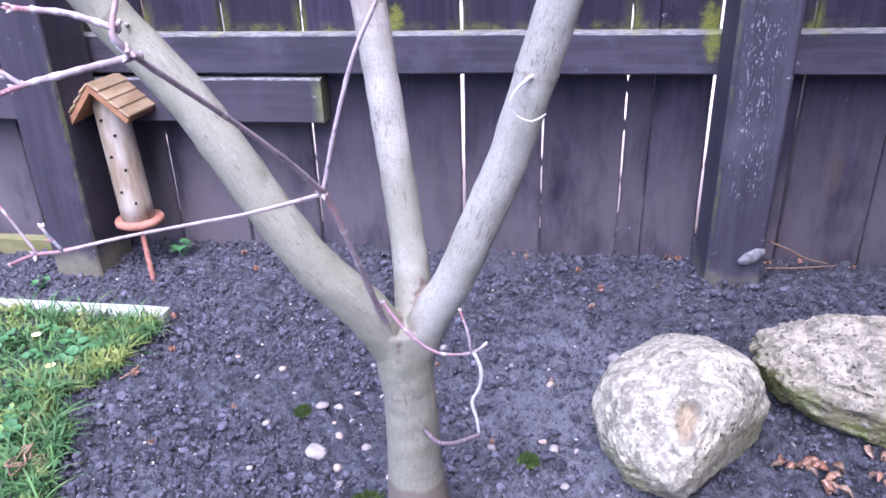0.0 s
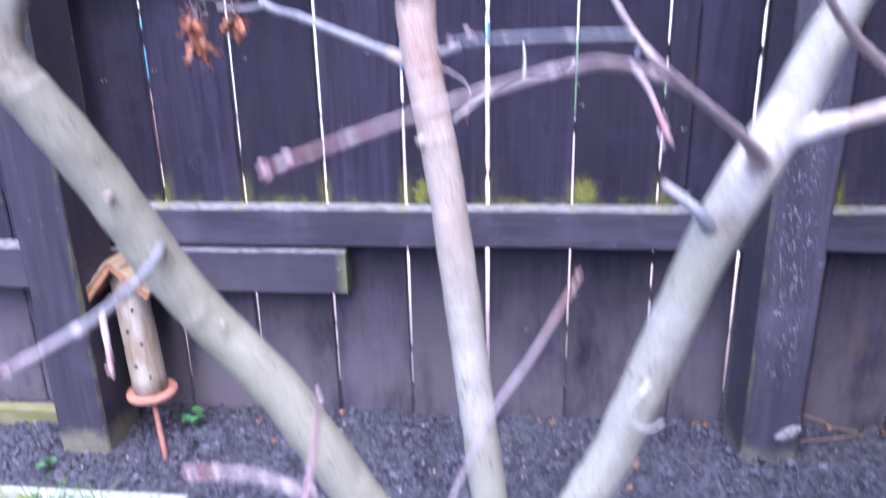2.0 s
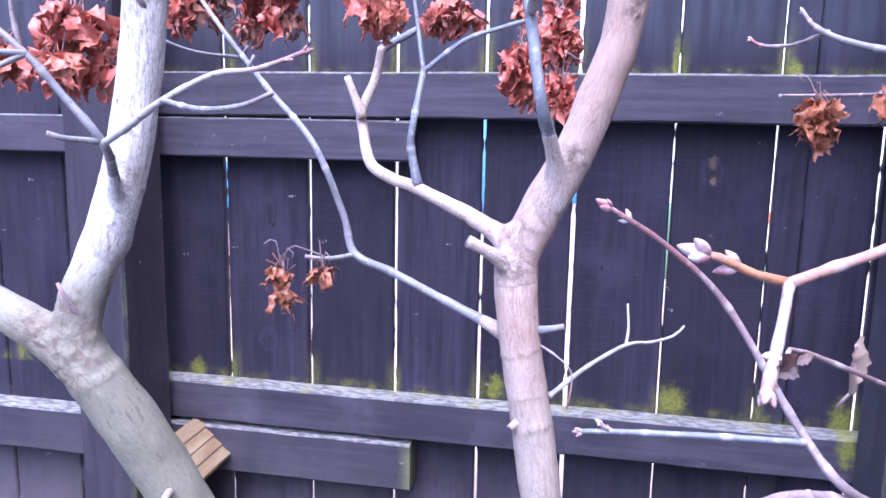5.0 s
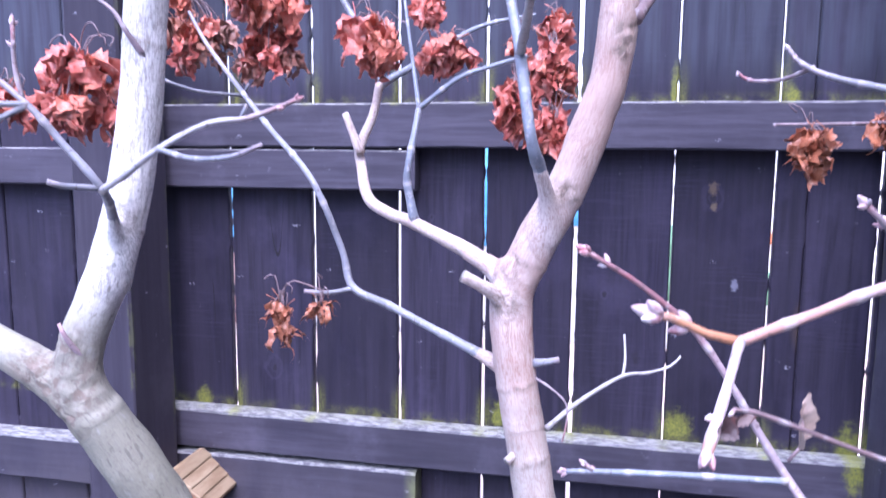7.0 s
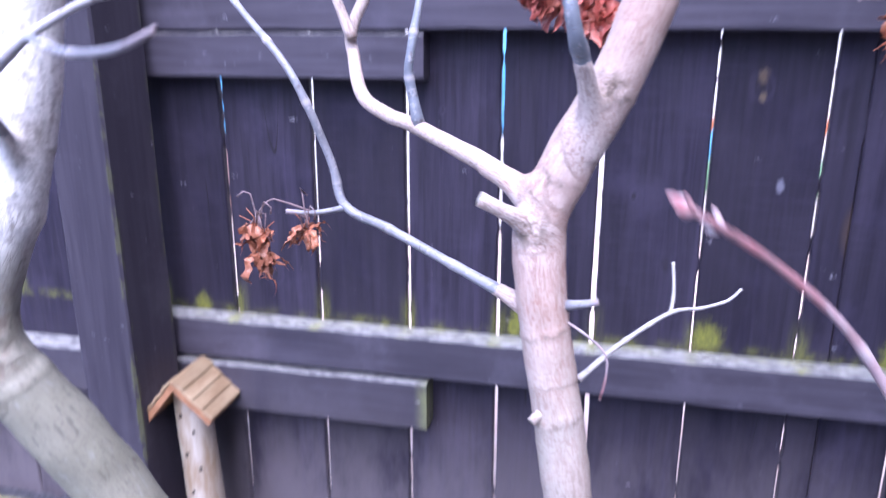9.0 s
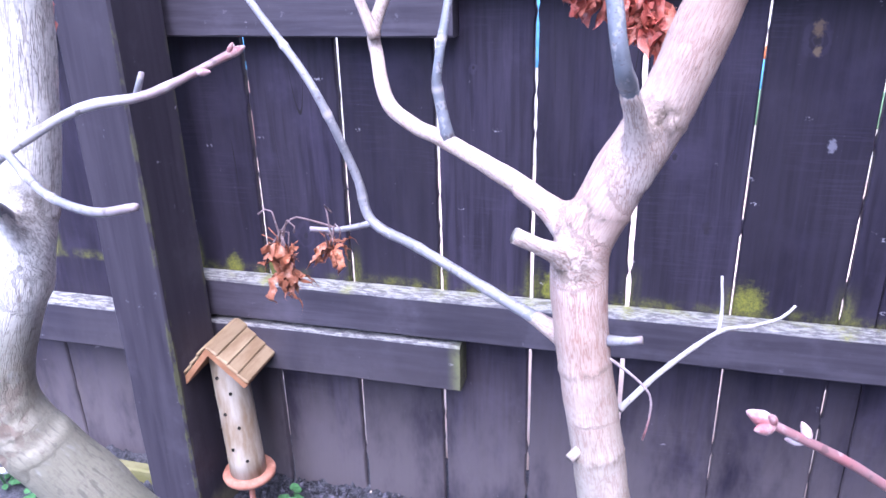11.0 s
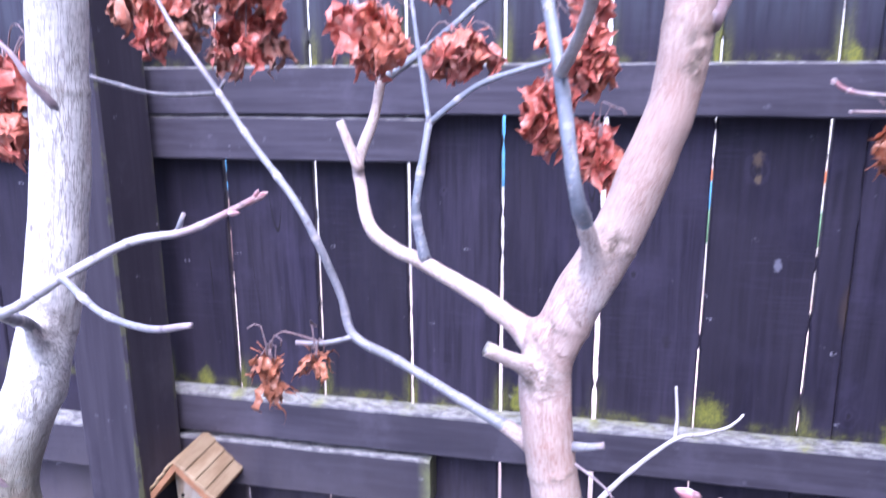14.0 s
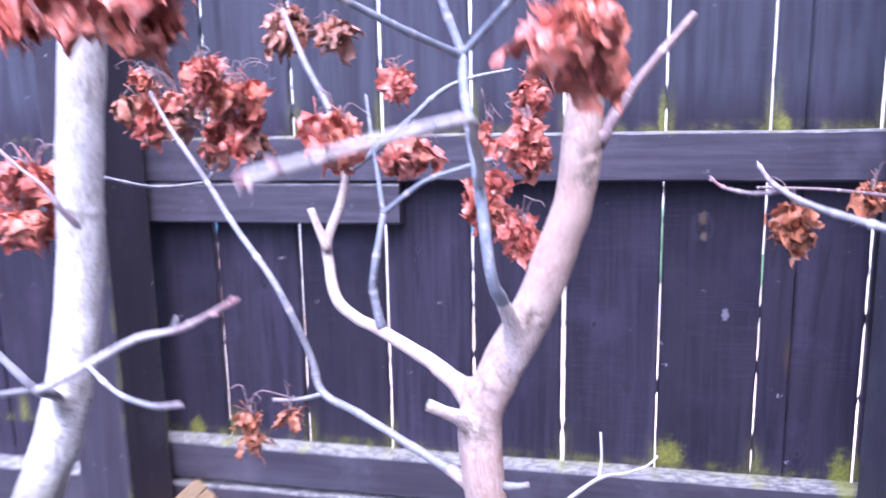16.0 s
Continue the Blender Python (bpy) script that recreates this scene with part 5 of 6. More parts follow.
leaf_cluster((0.085, -0.46, 1.078), 0.045, 0.045, 6, 20, LEAVES_BROWN, label=BROWN_LABEL)
branch("twig", [(0.112, -0.643, 0.780, 0.0008), (0.092, -0.652, 0.789, 0.0007), (0.084, -0.656, 0.7895, 0.0006), (0.072, -0.660, 0.774, 0.0005)], TWIG_BROWN, 5)


def small_leaf(at, long, wide, turn, material, label, seed):
    """One dry curled leaf blade on a short stalk."""
    bm = bmesh.new()
    tube(bm, [(at[0] - 0.002, at[1], at[2] - 0.003, 0.0004), (*at, 0.0004)], 5, 0.004, 0)
    stalk = part("leaf_spray", bm, TWIG_BROWN, tree, label)
    bm = bmesh.new()
    m = Matrix.Translation(at) @ pose(0, 0, 0, *turn)
    rows = []
    for k in range(13):
        t = k / 12
        w = wide * 0.5 * math.sin(math.pi * (0.06 + 0.92 * t)) ** 0.8 * (1.1 if k % 2 else 0.88)
        row = []
        for c in (-1, -0.5, 0, 0.5, 1):
            p = Vector((c * w, -abs(c) * w * 0.5 + 0.18 * wide * math.sin(t * 5 + c * 2), long * t))
            p += Vector((noise.noise(p * 420 + Vector((seed, 0, 0))), noise.noise(p * 420 + Vector((0, seed, 0))), 0)) * wide * 0.22
            row.append(bm.verts.new(m @ p))
        rows.append(row)
    for a, b in zip(rows, rows[1:]):
        for c in range(4):
            bm.faces.new((a[c], a[c + 1], b[c + 1], b[c]))
    blade = part("leaf", bm, material, stalk)
    blade.matrix_parent_inverse = Matrix.Identity(4)


small_leaf((0.3690, -1.0472, 0.8335), 0.0122, 0.0050, (0, 12, 50), TAN_LEAF, "single dry tan leaf", 3)
small_leaf((0.3475, -1.0735, 0.8440), 0.0060, 0.0040, (0, 55, 30), DARK_LEAF, "shrivelled dark leaf at a bud", 7)
small_leaf((0.3505, -1.0700, 0.8465), 0.0050, 0.0022, (0, 80, 10), DARK_LEAF, "shrivelled dark leaf at a bud", 9)

# ---- insect house ----
def insect_house():
    at = (-0.333, -0.110, 0.0)
    house = thing("insect_house", at, "small log insect house with slatted pitched roof on a stake", "insect house")
    # log body with drilled holes
    bm = bmesh.new()
    foot, head = Vector((-0.333, -0.110, 0.094)), Vector((-0.350, -0.100, 0.338))
    tube(bm, [(*foot, 0.0315), (*foot.lerp(head, 0.3), 0.0308), (*foot.lerp(head, 0.65), 0.0302), (*head, 0.0300)], 18, 0.03, 0.03)
    body = part("log_body", bm, LOG, house, "pale peeled log with drilled holes")
    way = (head - foot).normalized()
    for t, turn in ((0.82, -1.75), (0.70, -1.15), (0.66, -2.45), (0.54, -1.68), (0.43, -1.05), (0.40, -2.40), (0.26, -1.62), (0.20, -2.5), (0.16, -0.95)):
        out = Vector((math.cos(turn), math.sin(turn), 0))
        out = (out - way * out.dot(way)).normalized()
        p = foot.lerp(head, min(t, 0.85))
        bm = bmesh.new()
        bmesh.ops.create_cone(bm, cap_ends=True, segments=7, radius1=0.0029, radius2=0.0029, depth=0.004,
                              matrix=Matrix.Translation(p + out * 0.0305) @ out.to_track_quat("Z", "Y").to_matrix().to_4x4())
        hole = part("hole", bm, HOLE, body)
        hole.matrix_parent_inverse = Matrix.Identity(4)
    # roof of overlapping slats, four a side
    ridge_a, ridge_b = Vector((-0.348, -0.157, 0.362)), Vector((-0.354, -0.046, 0.358))
    for sign, eave, count in ((1, Vector((0.062, 0.004, -0.061)), 4), (-1, Vector((-0.058, -0.004, -0.072)), 4)):
        bm = bmesh.new()
        down = eave.normalized()
        along = (ridge_b - ridge_a).normalized()
        out = along.cross(down) * (1 if along.cross(down).z > 0 else -1)
        mid = (ridge_a + ridge_b) / 2
        pose_of = Matrix((down, along, out)).transposed().to_4x4()
        base_l = eave.length
        box(bm, (-0.004, -0.054, -0.008), (base_l, 0.054, 0.002), 0.001, Matrix.Translation(mid) @ pose_of)
        panel = part("roof_panel", bm, SLAT_EDGE, house, "orange-brown roof side", smooth=False)
        for k in range(count):
            bm = bmesh.new()
            a = base_l * k / count - 0.003
            b = base_l * (k + 1) / count - 0.001
            box(bm, (0, -0.056, 0.0), (b - a - 0.0004, 0.056, 0.0056), 0.0022, Matrix.Translation(mid) @ pose_of @ Matrix.Translation((a, 0, 0.0010)) @ pose(0, 0, 0, 0, -7, 0))
            slat = part("slat", bm, SLAT, panel, smooth=False)
            slat.matrix_parent_inverse = Matrix.Identity(4)
    # terracotta foot plate and stake
    bm = bmesh.new()
    profile = ((0.0, 0.084), (0.040, 0.084), (0.0455, 0.087), (0.0465, 0.092), (0.0445, 0.0965), (0.037, 0.098), (0.0, 0.0965))
    rings = [[bm.verts.new((at[0] + r * math.cos(k * math.pi / 12), at[1] + 0.002 + r * math.sin(k * math.pi / 12), z)) for k in range(24)] for r, z in profile if r]
    for a, b in zip(rings, rings[1:]):
        for k in range(24):
            bm.faces.new((a[k], a[(k + 1) % 24], b[(k + 1) % 24], b[k]))
    bm.faces.new(list(reversed(rings[0])))
    bm.faces.new(rings[-1])
    part("foot_plate", bm, TERRACOTTA, house, "terracotta foot plate")
    bm = bmesh.new()
    tube(bm, [(-0.331, -0.112, 0.09, 0.0052), (-0.31, -0.145, 0.045, 0.0052), (-0.287, -0.179, -0.012, 0.0052), (-0.28, -0.19, -0.05, 0.005)], 10, 0.02, 0.02)
    part("stake", bm, RUST, house, "rust-brown stake")


insect_house()


# ---- rocks ----
def rock(at, size, turn, seed, material, label, rough, lump, dent=None, waist=0.0):
    bm = bmesh.new()
    bmesh.ops.create_icosphere(bm, subdivisions=6, radius=1)
    off = Vector((seed * 7.1, seed * 3.3, seed * 1.7))
    hollow = bm.verts.layers.float.new("hollow")
    for v in bm.verts:
        n = v.co.normalized()
        q = n + off
        k = 1 + 0.20 * noise.noise(q * 0.9) + lump * (0.055 * noise.noise(q * 2.6) + 0.028 * noise.noise(q * 6)) + rough * (0.022 * noise.noise(q * 15) + 0.016 * noise.noise(q * 36) + 0.008 * noise.noise(q * 70))
        pit = noise.noise(q * 9 + Vector((3, 1, 2)))
        k -= rough * 0.10 * max(0.0, pit - 0.28)
        pit = noise.noise(q * 21 + Vector((5, 4, 1)))
        k -= rough * 0.07 * max(0.0, pit - 0.3)
        if dent:
            d = (n - Vector(dent[:3]).normalized()).length / dent[3]
            d += 0.25 * noise.noise(q * 7)
            k -= dent[4] * math.exp(-(d ** 4)) - 0.02 * math.exp(-((d - 1.3) / 0.3) ** 2)
            v[hollow] = math.exp(-(d ** 6))
        v.co = Vector((n.x * size[0], n.y * size[1], n.z * size[2])) * k
        if n.x > 0 and n.y < 0.2:
            v.co.x *= 1 - waist * min(1.0, (0.2 - n.y) / 0.9)
    bmesh.ops.transform(bm, matrix=pose(0, 0, 0, *turn), verts=bm.verts)
    me = bpy.data.meshes.new("rock")
    for f in bm.faces:
        f.smooth = True
    bm.to_mesh(me)
    bm.free()
    me.materials.append(material)
    ob = new("rock", me)
    ob.location = at
    tagged(ob, label, "rock", "rocks on the soil")


rock((0.636, -0.552, 0.046), (0.108, 0.142, 0.084), (0, 0, -14), 3, ROCK_PALE, "pale pitted rounded boulder lying on dark soil", 0.85, 0.8, (0.17, -0.70, 0.68, 0.21, 0.19), 0.5)
rock((0.958, -0.452, 0.036), (0.205, 0.110, 0.088), (0, 4, -6), 5, ROCK_MOSSY, "rugged pitted boulder with green moss on its flank", 1.4, 1.5)


# ---- soil crumbs, pebbles, lawn ----
def lumps(name, count, spot, radius, material, label, category, seed, flat=0.75):
    """Many small uneven lumps as one object."""
    rnd = random.Random(seed)
    bm = bmesh.new()
    bmesh.ops.create_icosphere(bm, subdivisions=1, radius=1)
    base = [v.co.copy() for v in bm.verts]
    tris = [[v.index for v in f.verts] for f in bm.faces]
    bm.free()
    verts, faces = [], []
    for _ in range(count):
        x, y = spot(rnd)
        r = radius(rnd)
        turn = Euler((rnd.uniform(0, 6), rnd.uniform(0, 6), rnd.uniform(0, 6))).to_matrix()
        sx, sy, sz = rnd.uniform(0.7, 1.3), rnd.uniform(0.6, 1.1), rnd.uniform(0.5, 1.0)
        start = len(verts)
        z = ground_height(x, y) + r * 0.02
        for c in base:
            k = r * rnd.uniform(0.72, 1.2)
            q = turn @ Vector((c.x * sx, c.y * sy, c.z * sz)) * k
            verts.append((x + q.x, y + q.y, z + q.z * flat))
        faces += [[start + i for i in t] for t in tris]
    me = bpy.data.meshes.new(name)
    me.from_pydata(verts, [], faces)
    me.polygons.foreach_set("use_smooth", [name == "pebbles"] * len(faces))
    me.materials.append(material)
    tagged(new(name, me), label, category, kind="stuff")


def lawn_edge(y):
    """The right-hand border of the lawn at depth y."""
    return -0.215 - 0.018 * math.sin(y * 21 + 1.0) + 0.012 * math.sin(y * 47) + 0.055 * max(0.0, min(1.0, (-y - 0.58) / 0.15))


def bed(rnd):
    while True:
        x, y = rnd.uniform(-0.62, 1.12), rnd.uniform(-0.92, -0.005)
        if not (x < lawn_edge(y) - 0.02 and y < -0.34):
            return x, y


lumps("soil_crumbs", 34000, bed, lambda r: 0.0010 + 0.0038 * r.random() ** 2.6, CLOD, "dark crumbs of garden soil", "soil", 5, 0.9)
lumps("soil_clods", 4200, bed, lambda r: 0.0032 + 0.0060 * r.random() ** 2.4, CLOD, "dark clods of garden soil", "soil", 6, 0.8)
lumps("pebbles", 1300, bed, lambda r: 0.0010 + 0.0034 * r.random() ** 4, PEBBLE, "small mixed pebbles on the soil", "pebbles", 7)


def stone(x, y, r, seed):
    rnd = random.Random(seed)
    bm = bmesh.new()
    bmesh.ops.create_icosphere(bm, subdivisions=2, radius=1)
    sx, sy = rnd.uniform(0.8, 1.4), rnd.uniform(0.7, 1.0)
    for v in bm.verts:
        k = r * (1 + 0.3 * noise.noise(v.co * 1.4 + Vector((seed, 0, 0))))
        v.co = Vector((v.co.x * sx, v.co.y * sy, v.co.z * 0.65)) * k
    me = bpy.data.meshes.new("pebble")
    for f in bm.faces:
        f.smooth = True
    bm.to_mesh(me)
    bm.free()
    me.materials.append(STONE_TAN if seed % 3 == 1 else STONE)
    ob = new("pebble", me)
    ob.location, ob.rotation_euler = (x, y, ground_height(x, y) + r * 0.3), (0, 0, rnd.uniform(0, 6))
    tagged(ob, "small grey-brown pebble lying on the soil", "pebble", "pebbles on the bed")


STONE = plain("grey_brown_pebble", (0.24, 0.205, 0.20), (0.36, 0.31, 0.29), 90, 0.75)
STONE_TAN = plain("tan_pebble", (0.36, 0.26, 0.20), (0.50, 0.40, 0.33), 90, 0.75)
for k, (x, y, r) in enumerate(((0.174, -0.632, 0.013), (0.066, -0.451, 0.006), (0.153, -0.534, 0.007), (0.238, -0.62, 0.008), (0.195, -0.597, 0.007), (0.476, -0.592, 0.007), (0.178, -0.535, 0.006), (0.180, -0.573, 0.006), (0.204, -0.566, 0.006), (0.104, -0.51, 0.004), (0.195, -0.50, 0.004), (0.397, -0.601, 0.006), (0.302, -0.369, 0.007), (0.470, -0.451, 0.007), (0.098, -0.668, 0.005),
                              (0.221, -0.692, 0.006), (0.281, -0.681, 0.006), (0.202, -0.427, 0.004), (0.411, -0.406, 0.004), (-0.016, -0.425, 0.004), (0.035, -0.474, 0.004),
                              (0.489, -0.659, 0.006), (0.461, -0.579, 0.005), (0.567, -0.378, 0.010), (0.087, -0.579, 0.005), (0.21, -0.66, 0.006), (0.12, -0.49, 0.006))):
    stone(x, y, r, k)


def lawn():
    rnd = random.Random(12)
    verts, faces = [], []
    for _ in range(19000):
        y = rnd.uniform(-1.15, -0.325)
        x = lawn_edge(y) + 0.02 - 0.55 * rnd.random() ** 1.3
        h = (0.006 + (0.034 if x > lawn_edge(y) - 0.05 or y > -0.37 else 0.020) * rnd.random() ** 1.8) * (0.65 + 0.7 * (0.5 + noise.noise((x * 22, y * 22, 0)))) * (1.15 if x > lawn_edge(y) - 0.05 else 1.0)
        a, lean, w = rnd.uniform(0, 6.28), rnd.uniform(0.2, 1.9), rnd.uniform(0.0005, 0.0019)
        out, side = Vector((math.cos(a), math.sin(a), 0)), Vector((-math.sin(a), math.cos(a), 0))
        start = len(verts)
        for t in (0, 0.4, 0.75):
            p = Vector((x, y, 0.004)) + out * (h * lean * t * t) + Vector((0, 0, h * t * (1 - 0.25 * lean * t)))
            verts += [tuple(p + side * w * (1 - 0.5 * t)), tuple(p - side * w * (1 - 0.5 * t))]
        verts.append(tuple(Vector((x, y, 0.004)) + out * (h * lean) + Vector((0, 0, h * (1 - 0.3 * lean)))))
        faces += [(start, start + 1, start + 3, start + 2), (start + 2, start + 3, start + 5, start + 4), (start + 4, start + 5, start + 6)]
    for _ in range(3200):
        y = rnd.uniform(-1.15, -0.325)
        x = lawn_edge(y) + 0.012 - 0.5 * rnd.random() ** 1.3
        if noise.noise((x * 14, y * 14, 3)) < -0.05:
            continue
        r, start = rnd.uniform(0.0025, 0.0062), len(verts)
        tilt = Euler((rnd.uniform(-0.6, 0.6), rnd.uniform(-0.6, 0.6), rnd.uniform(0, 6.28))).to_matrix()
        mid = Vector((x, y, rnd.uniform(0.008, 0.022)))
        for k in range(7):
            verts.append(tuple(mid + tilt @ Vector((r * math.cos(k * 0.898), r * 0.75 * math.sin(k * 0.898), 0.2 * r * (k % 2)))))
        faces.append(tuple(start + k for k in range(7)))
    me = bpy.data.meshes.new("lawn")
    me.from_pydata(verts, [], faces)
    me.polygons.foreach_set("use_smooth", [True] * len(faces))
    me.materials.append(GRASS)
    tagged(new("lawn", me), "tufty green lawn grass beside the bare soil", "grass", kind="stuff")


lawn()

# bleached timber that edges the lawn
bm = bmesh.new()
n = 16
rows = []
for k in range(n + 1):
    x = -1.1 + 0.91 * k / n
    j = 0.002 * noise.noise((x * 14, 0, 0))
    y = -0.309 - 0.004 * k / n
    rows.append([bm.verts.new((x, y + dy, z + j)) for dy, z in ((-0.016, -0.03), (0.016, -0.03), (0.016, 0.008), (0.013, 0.011), (-0.013, 0.011), (-0.016, 0.007))])
for a, b in zip(rows, rows[1:]):
    for i in range(6):
        bm.faces.new((a[i], b[i], b[(i + 1) % 6], a[(i + 1) % 6]))
bm.faces.new(rows[0])
bm.faces.new(list(reversed(rows[-1])))
bmesh.ops.recalc_face_normals(bm, faces=bm.faces)
tagged(part("edging_board", bm, EDGING, None, smooth=False), "bleached timber edging board between lawn and soil", "edging")


# ---- small things on the soil ----
def seedling(x, y, leaves, size, seed, label):
    rnd = random.Random(seed)
    plant = thing("seedling", (x, y, ground_height(x, y)), label, "plant", "seedlings on the bed")
    bm = bmesh.new()
    tips = []
    for k in range(leaves):
        a = 6.28 * k / leaves + rnd.uniform(-0.4, 0.4)
        p = Vector((x + math.cos(a) * size * rnd.uniform(0.5, 1.0), y + math.sin(a) * size * rnd.uniform(0.5, 1.0), rnd.uniform(0.4, 1.1) * size + 0.006))
        tips.append((p, a))
        tube(bm, [(x, y, -0.004, 0.0009), (*((Vector((x, y, 0)) + p) / 2), 0.0007), (*p, 0.0006)], 5, 0.01, 0)
    part("stem", bm, LEAF_GREEN, plant)
    for p, a in tips:
        bm = bmesh.new()
        r = size * rnd.uniform(0.38, 0.55)
        tilt = Euler((rnd.uniform(-0.4, 0.4), rnd.uniform(-0.4, 0.4), a)).to_matrix()
        ring = [bm.verts.new(p + tilt @ Vector((r * math.cos(k * 0.524) * (1.0 - 0.18 * (k == 0)), r * 0.9 * math.sin(k * 0.524), 0.12 * r * math.cos(k * 1.05)))) for k in range(12)]
        mid = bm.verts.new(p - tilt @ Vector((0, 0, r * 0.22)))
        for k in range(12):
            bm.faces.new((mid, ring[k], ring[(k + 1) % 12]))
        part("leaf", bm, LEAF_GREEN, plant)


seedling(-0.274, -0.075, 6, 0.022, 3, "small seedling with round fresh green leaves")
seedling(-0.478, -0.236, 7, 0.014, 4, "tiny pale green weed beside the post")
for k, (x, y) in enumerate(((-0.30, -0.42), (-0.33, -0.47), (-0.285, -0.56), (-0.36, -0.40), (-0.24, -0.66), (-0.40, -0.44), (-0.31, -0.62), (-0.26, -0.45))):
    seedling(x, y, 6, 0.015 + 0.001 * k, 20 + k, "broad-leaved weed in the lawn")
seedling(-0.27, -0.50, 7, 0.020, 6, "broad-leaved weed at the edge of the lawn")
seedling(-0.255, -0.61, 6, 0.018, 7, "broad-leaved weed at the edge of the lawn")


def white_plant(x, y, seed):
    """A low plant with bright white petals over green leaves."""
    rnd = random.Random(seed)
    plant = thing("flower", (x, y, 0.0), "low plant with bright white flowers by the fence", "flower", "white flowers by the fence")
    bm = bmesh.new()
    heads = []
    for k in range(5):
        p = Vector((x + rnd.uniform(-0.035, 0.035), y + rnd.uniform(-0.03, 0.03), rnd.uniform(0.02, 0.05)))
        heads.append(p)
        tube(bm, [(x, y, -0.004, 0.001), (*((Vector((x, y, 0)) + p) / 2), 0.0009), (*p, 0.0008)], 5, 0.01, 0)
    part("stem", bm, LEAF_GREEN, plant)
    for k in range(9):
        bm = bmesh.new()
        a, r = rnd.uniform(0, 6.28), rnd.uniform(0.015, 0.03)
        tip, side = Vector((math.cos(a), math.sin(a), 0.25)) * r, Vector((-math.sin(a), math.cos(a), 0)) * r * 0.28
        base = Vector((x, y, 0.004)) + tip * 0.5
        ring = [bm.verts.new(base + tip * c + side * d) for c, d in ((0, 0.3), (0.5, 1), (1.0, 0.7), (1.4, 0), (1.0, -0.7), (0.5, -1), (0, -0.3))]
        bm.faces.new(ring)
        part("leaf", bm, LEAF_GREEN, plant)
    for p in heads:
        bm = bmesh.new()
        for k in range(6):
            a = k * 1.047 + rnd.uniform(-0.2, 0.2)
            out, side = Vector((math.cos(a), math.sin(a), rnd.uniform(0.1, 0.6))) * 0.013, Vector((-math.sin(a), math.cos(a), 0)) * 0.0045
            bm.faces.new([bm.verts.new(p + out * c + side * d) for c, d in ((0.05, 0.2), (0.6, 1), (1.0, 0.4), (1.0, -0.4), (0.6, -1), (0.05, -0.2))])
        part("petals", bm, PETAL, plant, "white petals")


PETAL = plain("white_petals", (0.72, 0.73, 0.72), (0.84, 0.85, 0.84), 200, 0.6)
white_plant(-0.815, -0.122, 1)
white_plant(-0.850, -0.150, 2)
seedling(-0.745, -0.165, 7, 0.026, 44, "low green weed by the fence")
seedling(-0.845, -0.07, 6, 0.026, 45, "low green weed by the fence")


def lawn_flower(x, y):
    flower = thing("flower", (x, y, 0.0), "small pale yellow flower in the lawn", "flower", "flowers in the lawn")
    bm = bmesh.new()
    tube(bm, [(x, y, 0.0, 0.0008), (x, y, 0.02, 0.0008)], 5, 0.01, 0)
    part("stem", bm, LEAF_GREEN, flower)
    bm = bmesh.new()
    for k in range(9):
        a = k * 0.698
        out, side = Vector((math.cos(a), math.sin(a), 0.45)) * 0.0075, Vector((-math.sin(a), math.cos(a), 0)) * 0.0022
        bm.faces.new([bm.verts.new(Vector((x, y, 0.02)) + out * c + side * d) for c, d in ((0, 0.4), (1.0, 1), (1.0, -1), (0, -0.4))])
    part("petals", bm, YELLOW_PETAL, flower, "yellow petals")


YELLOW_PETAL = plain("yellow_petals", (0.62, 0.50, 0.12), (0.80, 0.72, 0.40), 200, 0.6)
for x, y in ((-0.3546, -0.4274), (-0.2756, -0.5084), (-0.33, -0.585)):
    lawn_flower(x, y)


LITTER_LEAVES = [me.copy() for me in LEAVES]
for me in LITTER_LEAVES:
    me.materials.clear()
    me.materials.append(LITTER)


def fallen_leaf(x, y, scale, seed, z=None):
    rnd = random.Random(seed)
    ob = new("fallen_leaf", rnd.choice(LITTER_LEAVES))
    ob.matrix_basis = pose(x, y, (ground_height(x, y) if z is None else z) + 0.006, rnd.uniform(60, 120), rnd.uniform(-20, 20), rnd.uniform(0, 360)) @ Matrix.Scale(scale, 4)
    tagged(ob, "small dry orange-brown leaf fallen on the soil", "leaf", "fallen leaves")


for k, (x, y, r) in enumerate(((0.009, -0.018, 0.45), (-0.15, -0.069, 0.4), (-0.099, -0.124, 0.4), (0.395, -0.028, 0.45), (0.42, -0.036, 0.4), (0.519, -0.093, 0.4), (0.551, -0.174, 0.45), (0.706, -0.028, 0.6), (0.69, -0.03, 0.5),
                              (0.539, -0.234, 0.4), (-0.157, -0.489, 0.4), (-0.172, -0.321, 0.35), (-0.128, -0.418, 0.4), (0.47, -0.446, 0.3), (-0.05, -0.641, 0.3), (0.924, -0.03, 0.4), (1.02, -0.03, 0.4), (0.87, -0.035, 0.4), (0.396, -0.592, 0.3), (0.03, -0.55, 0.25), (0.30, -0.42, 0.3))):
    fallen_leaf(x, y, r, k + 40)


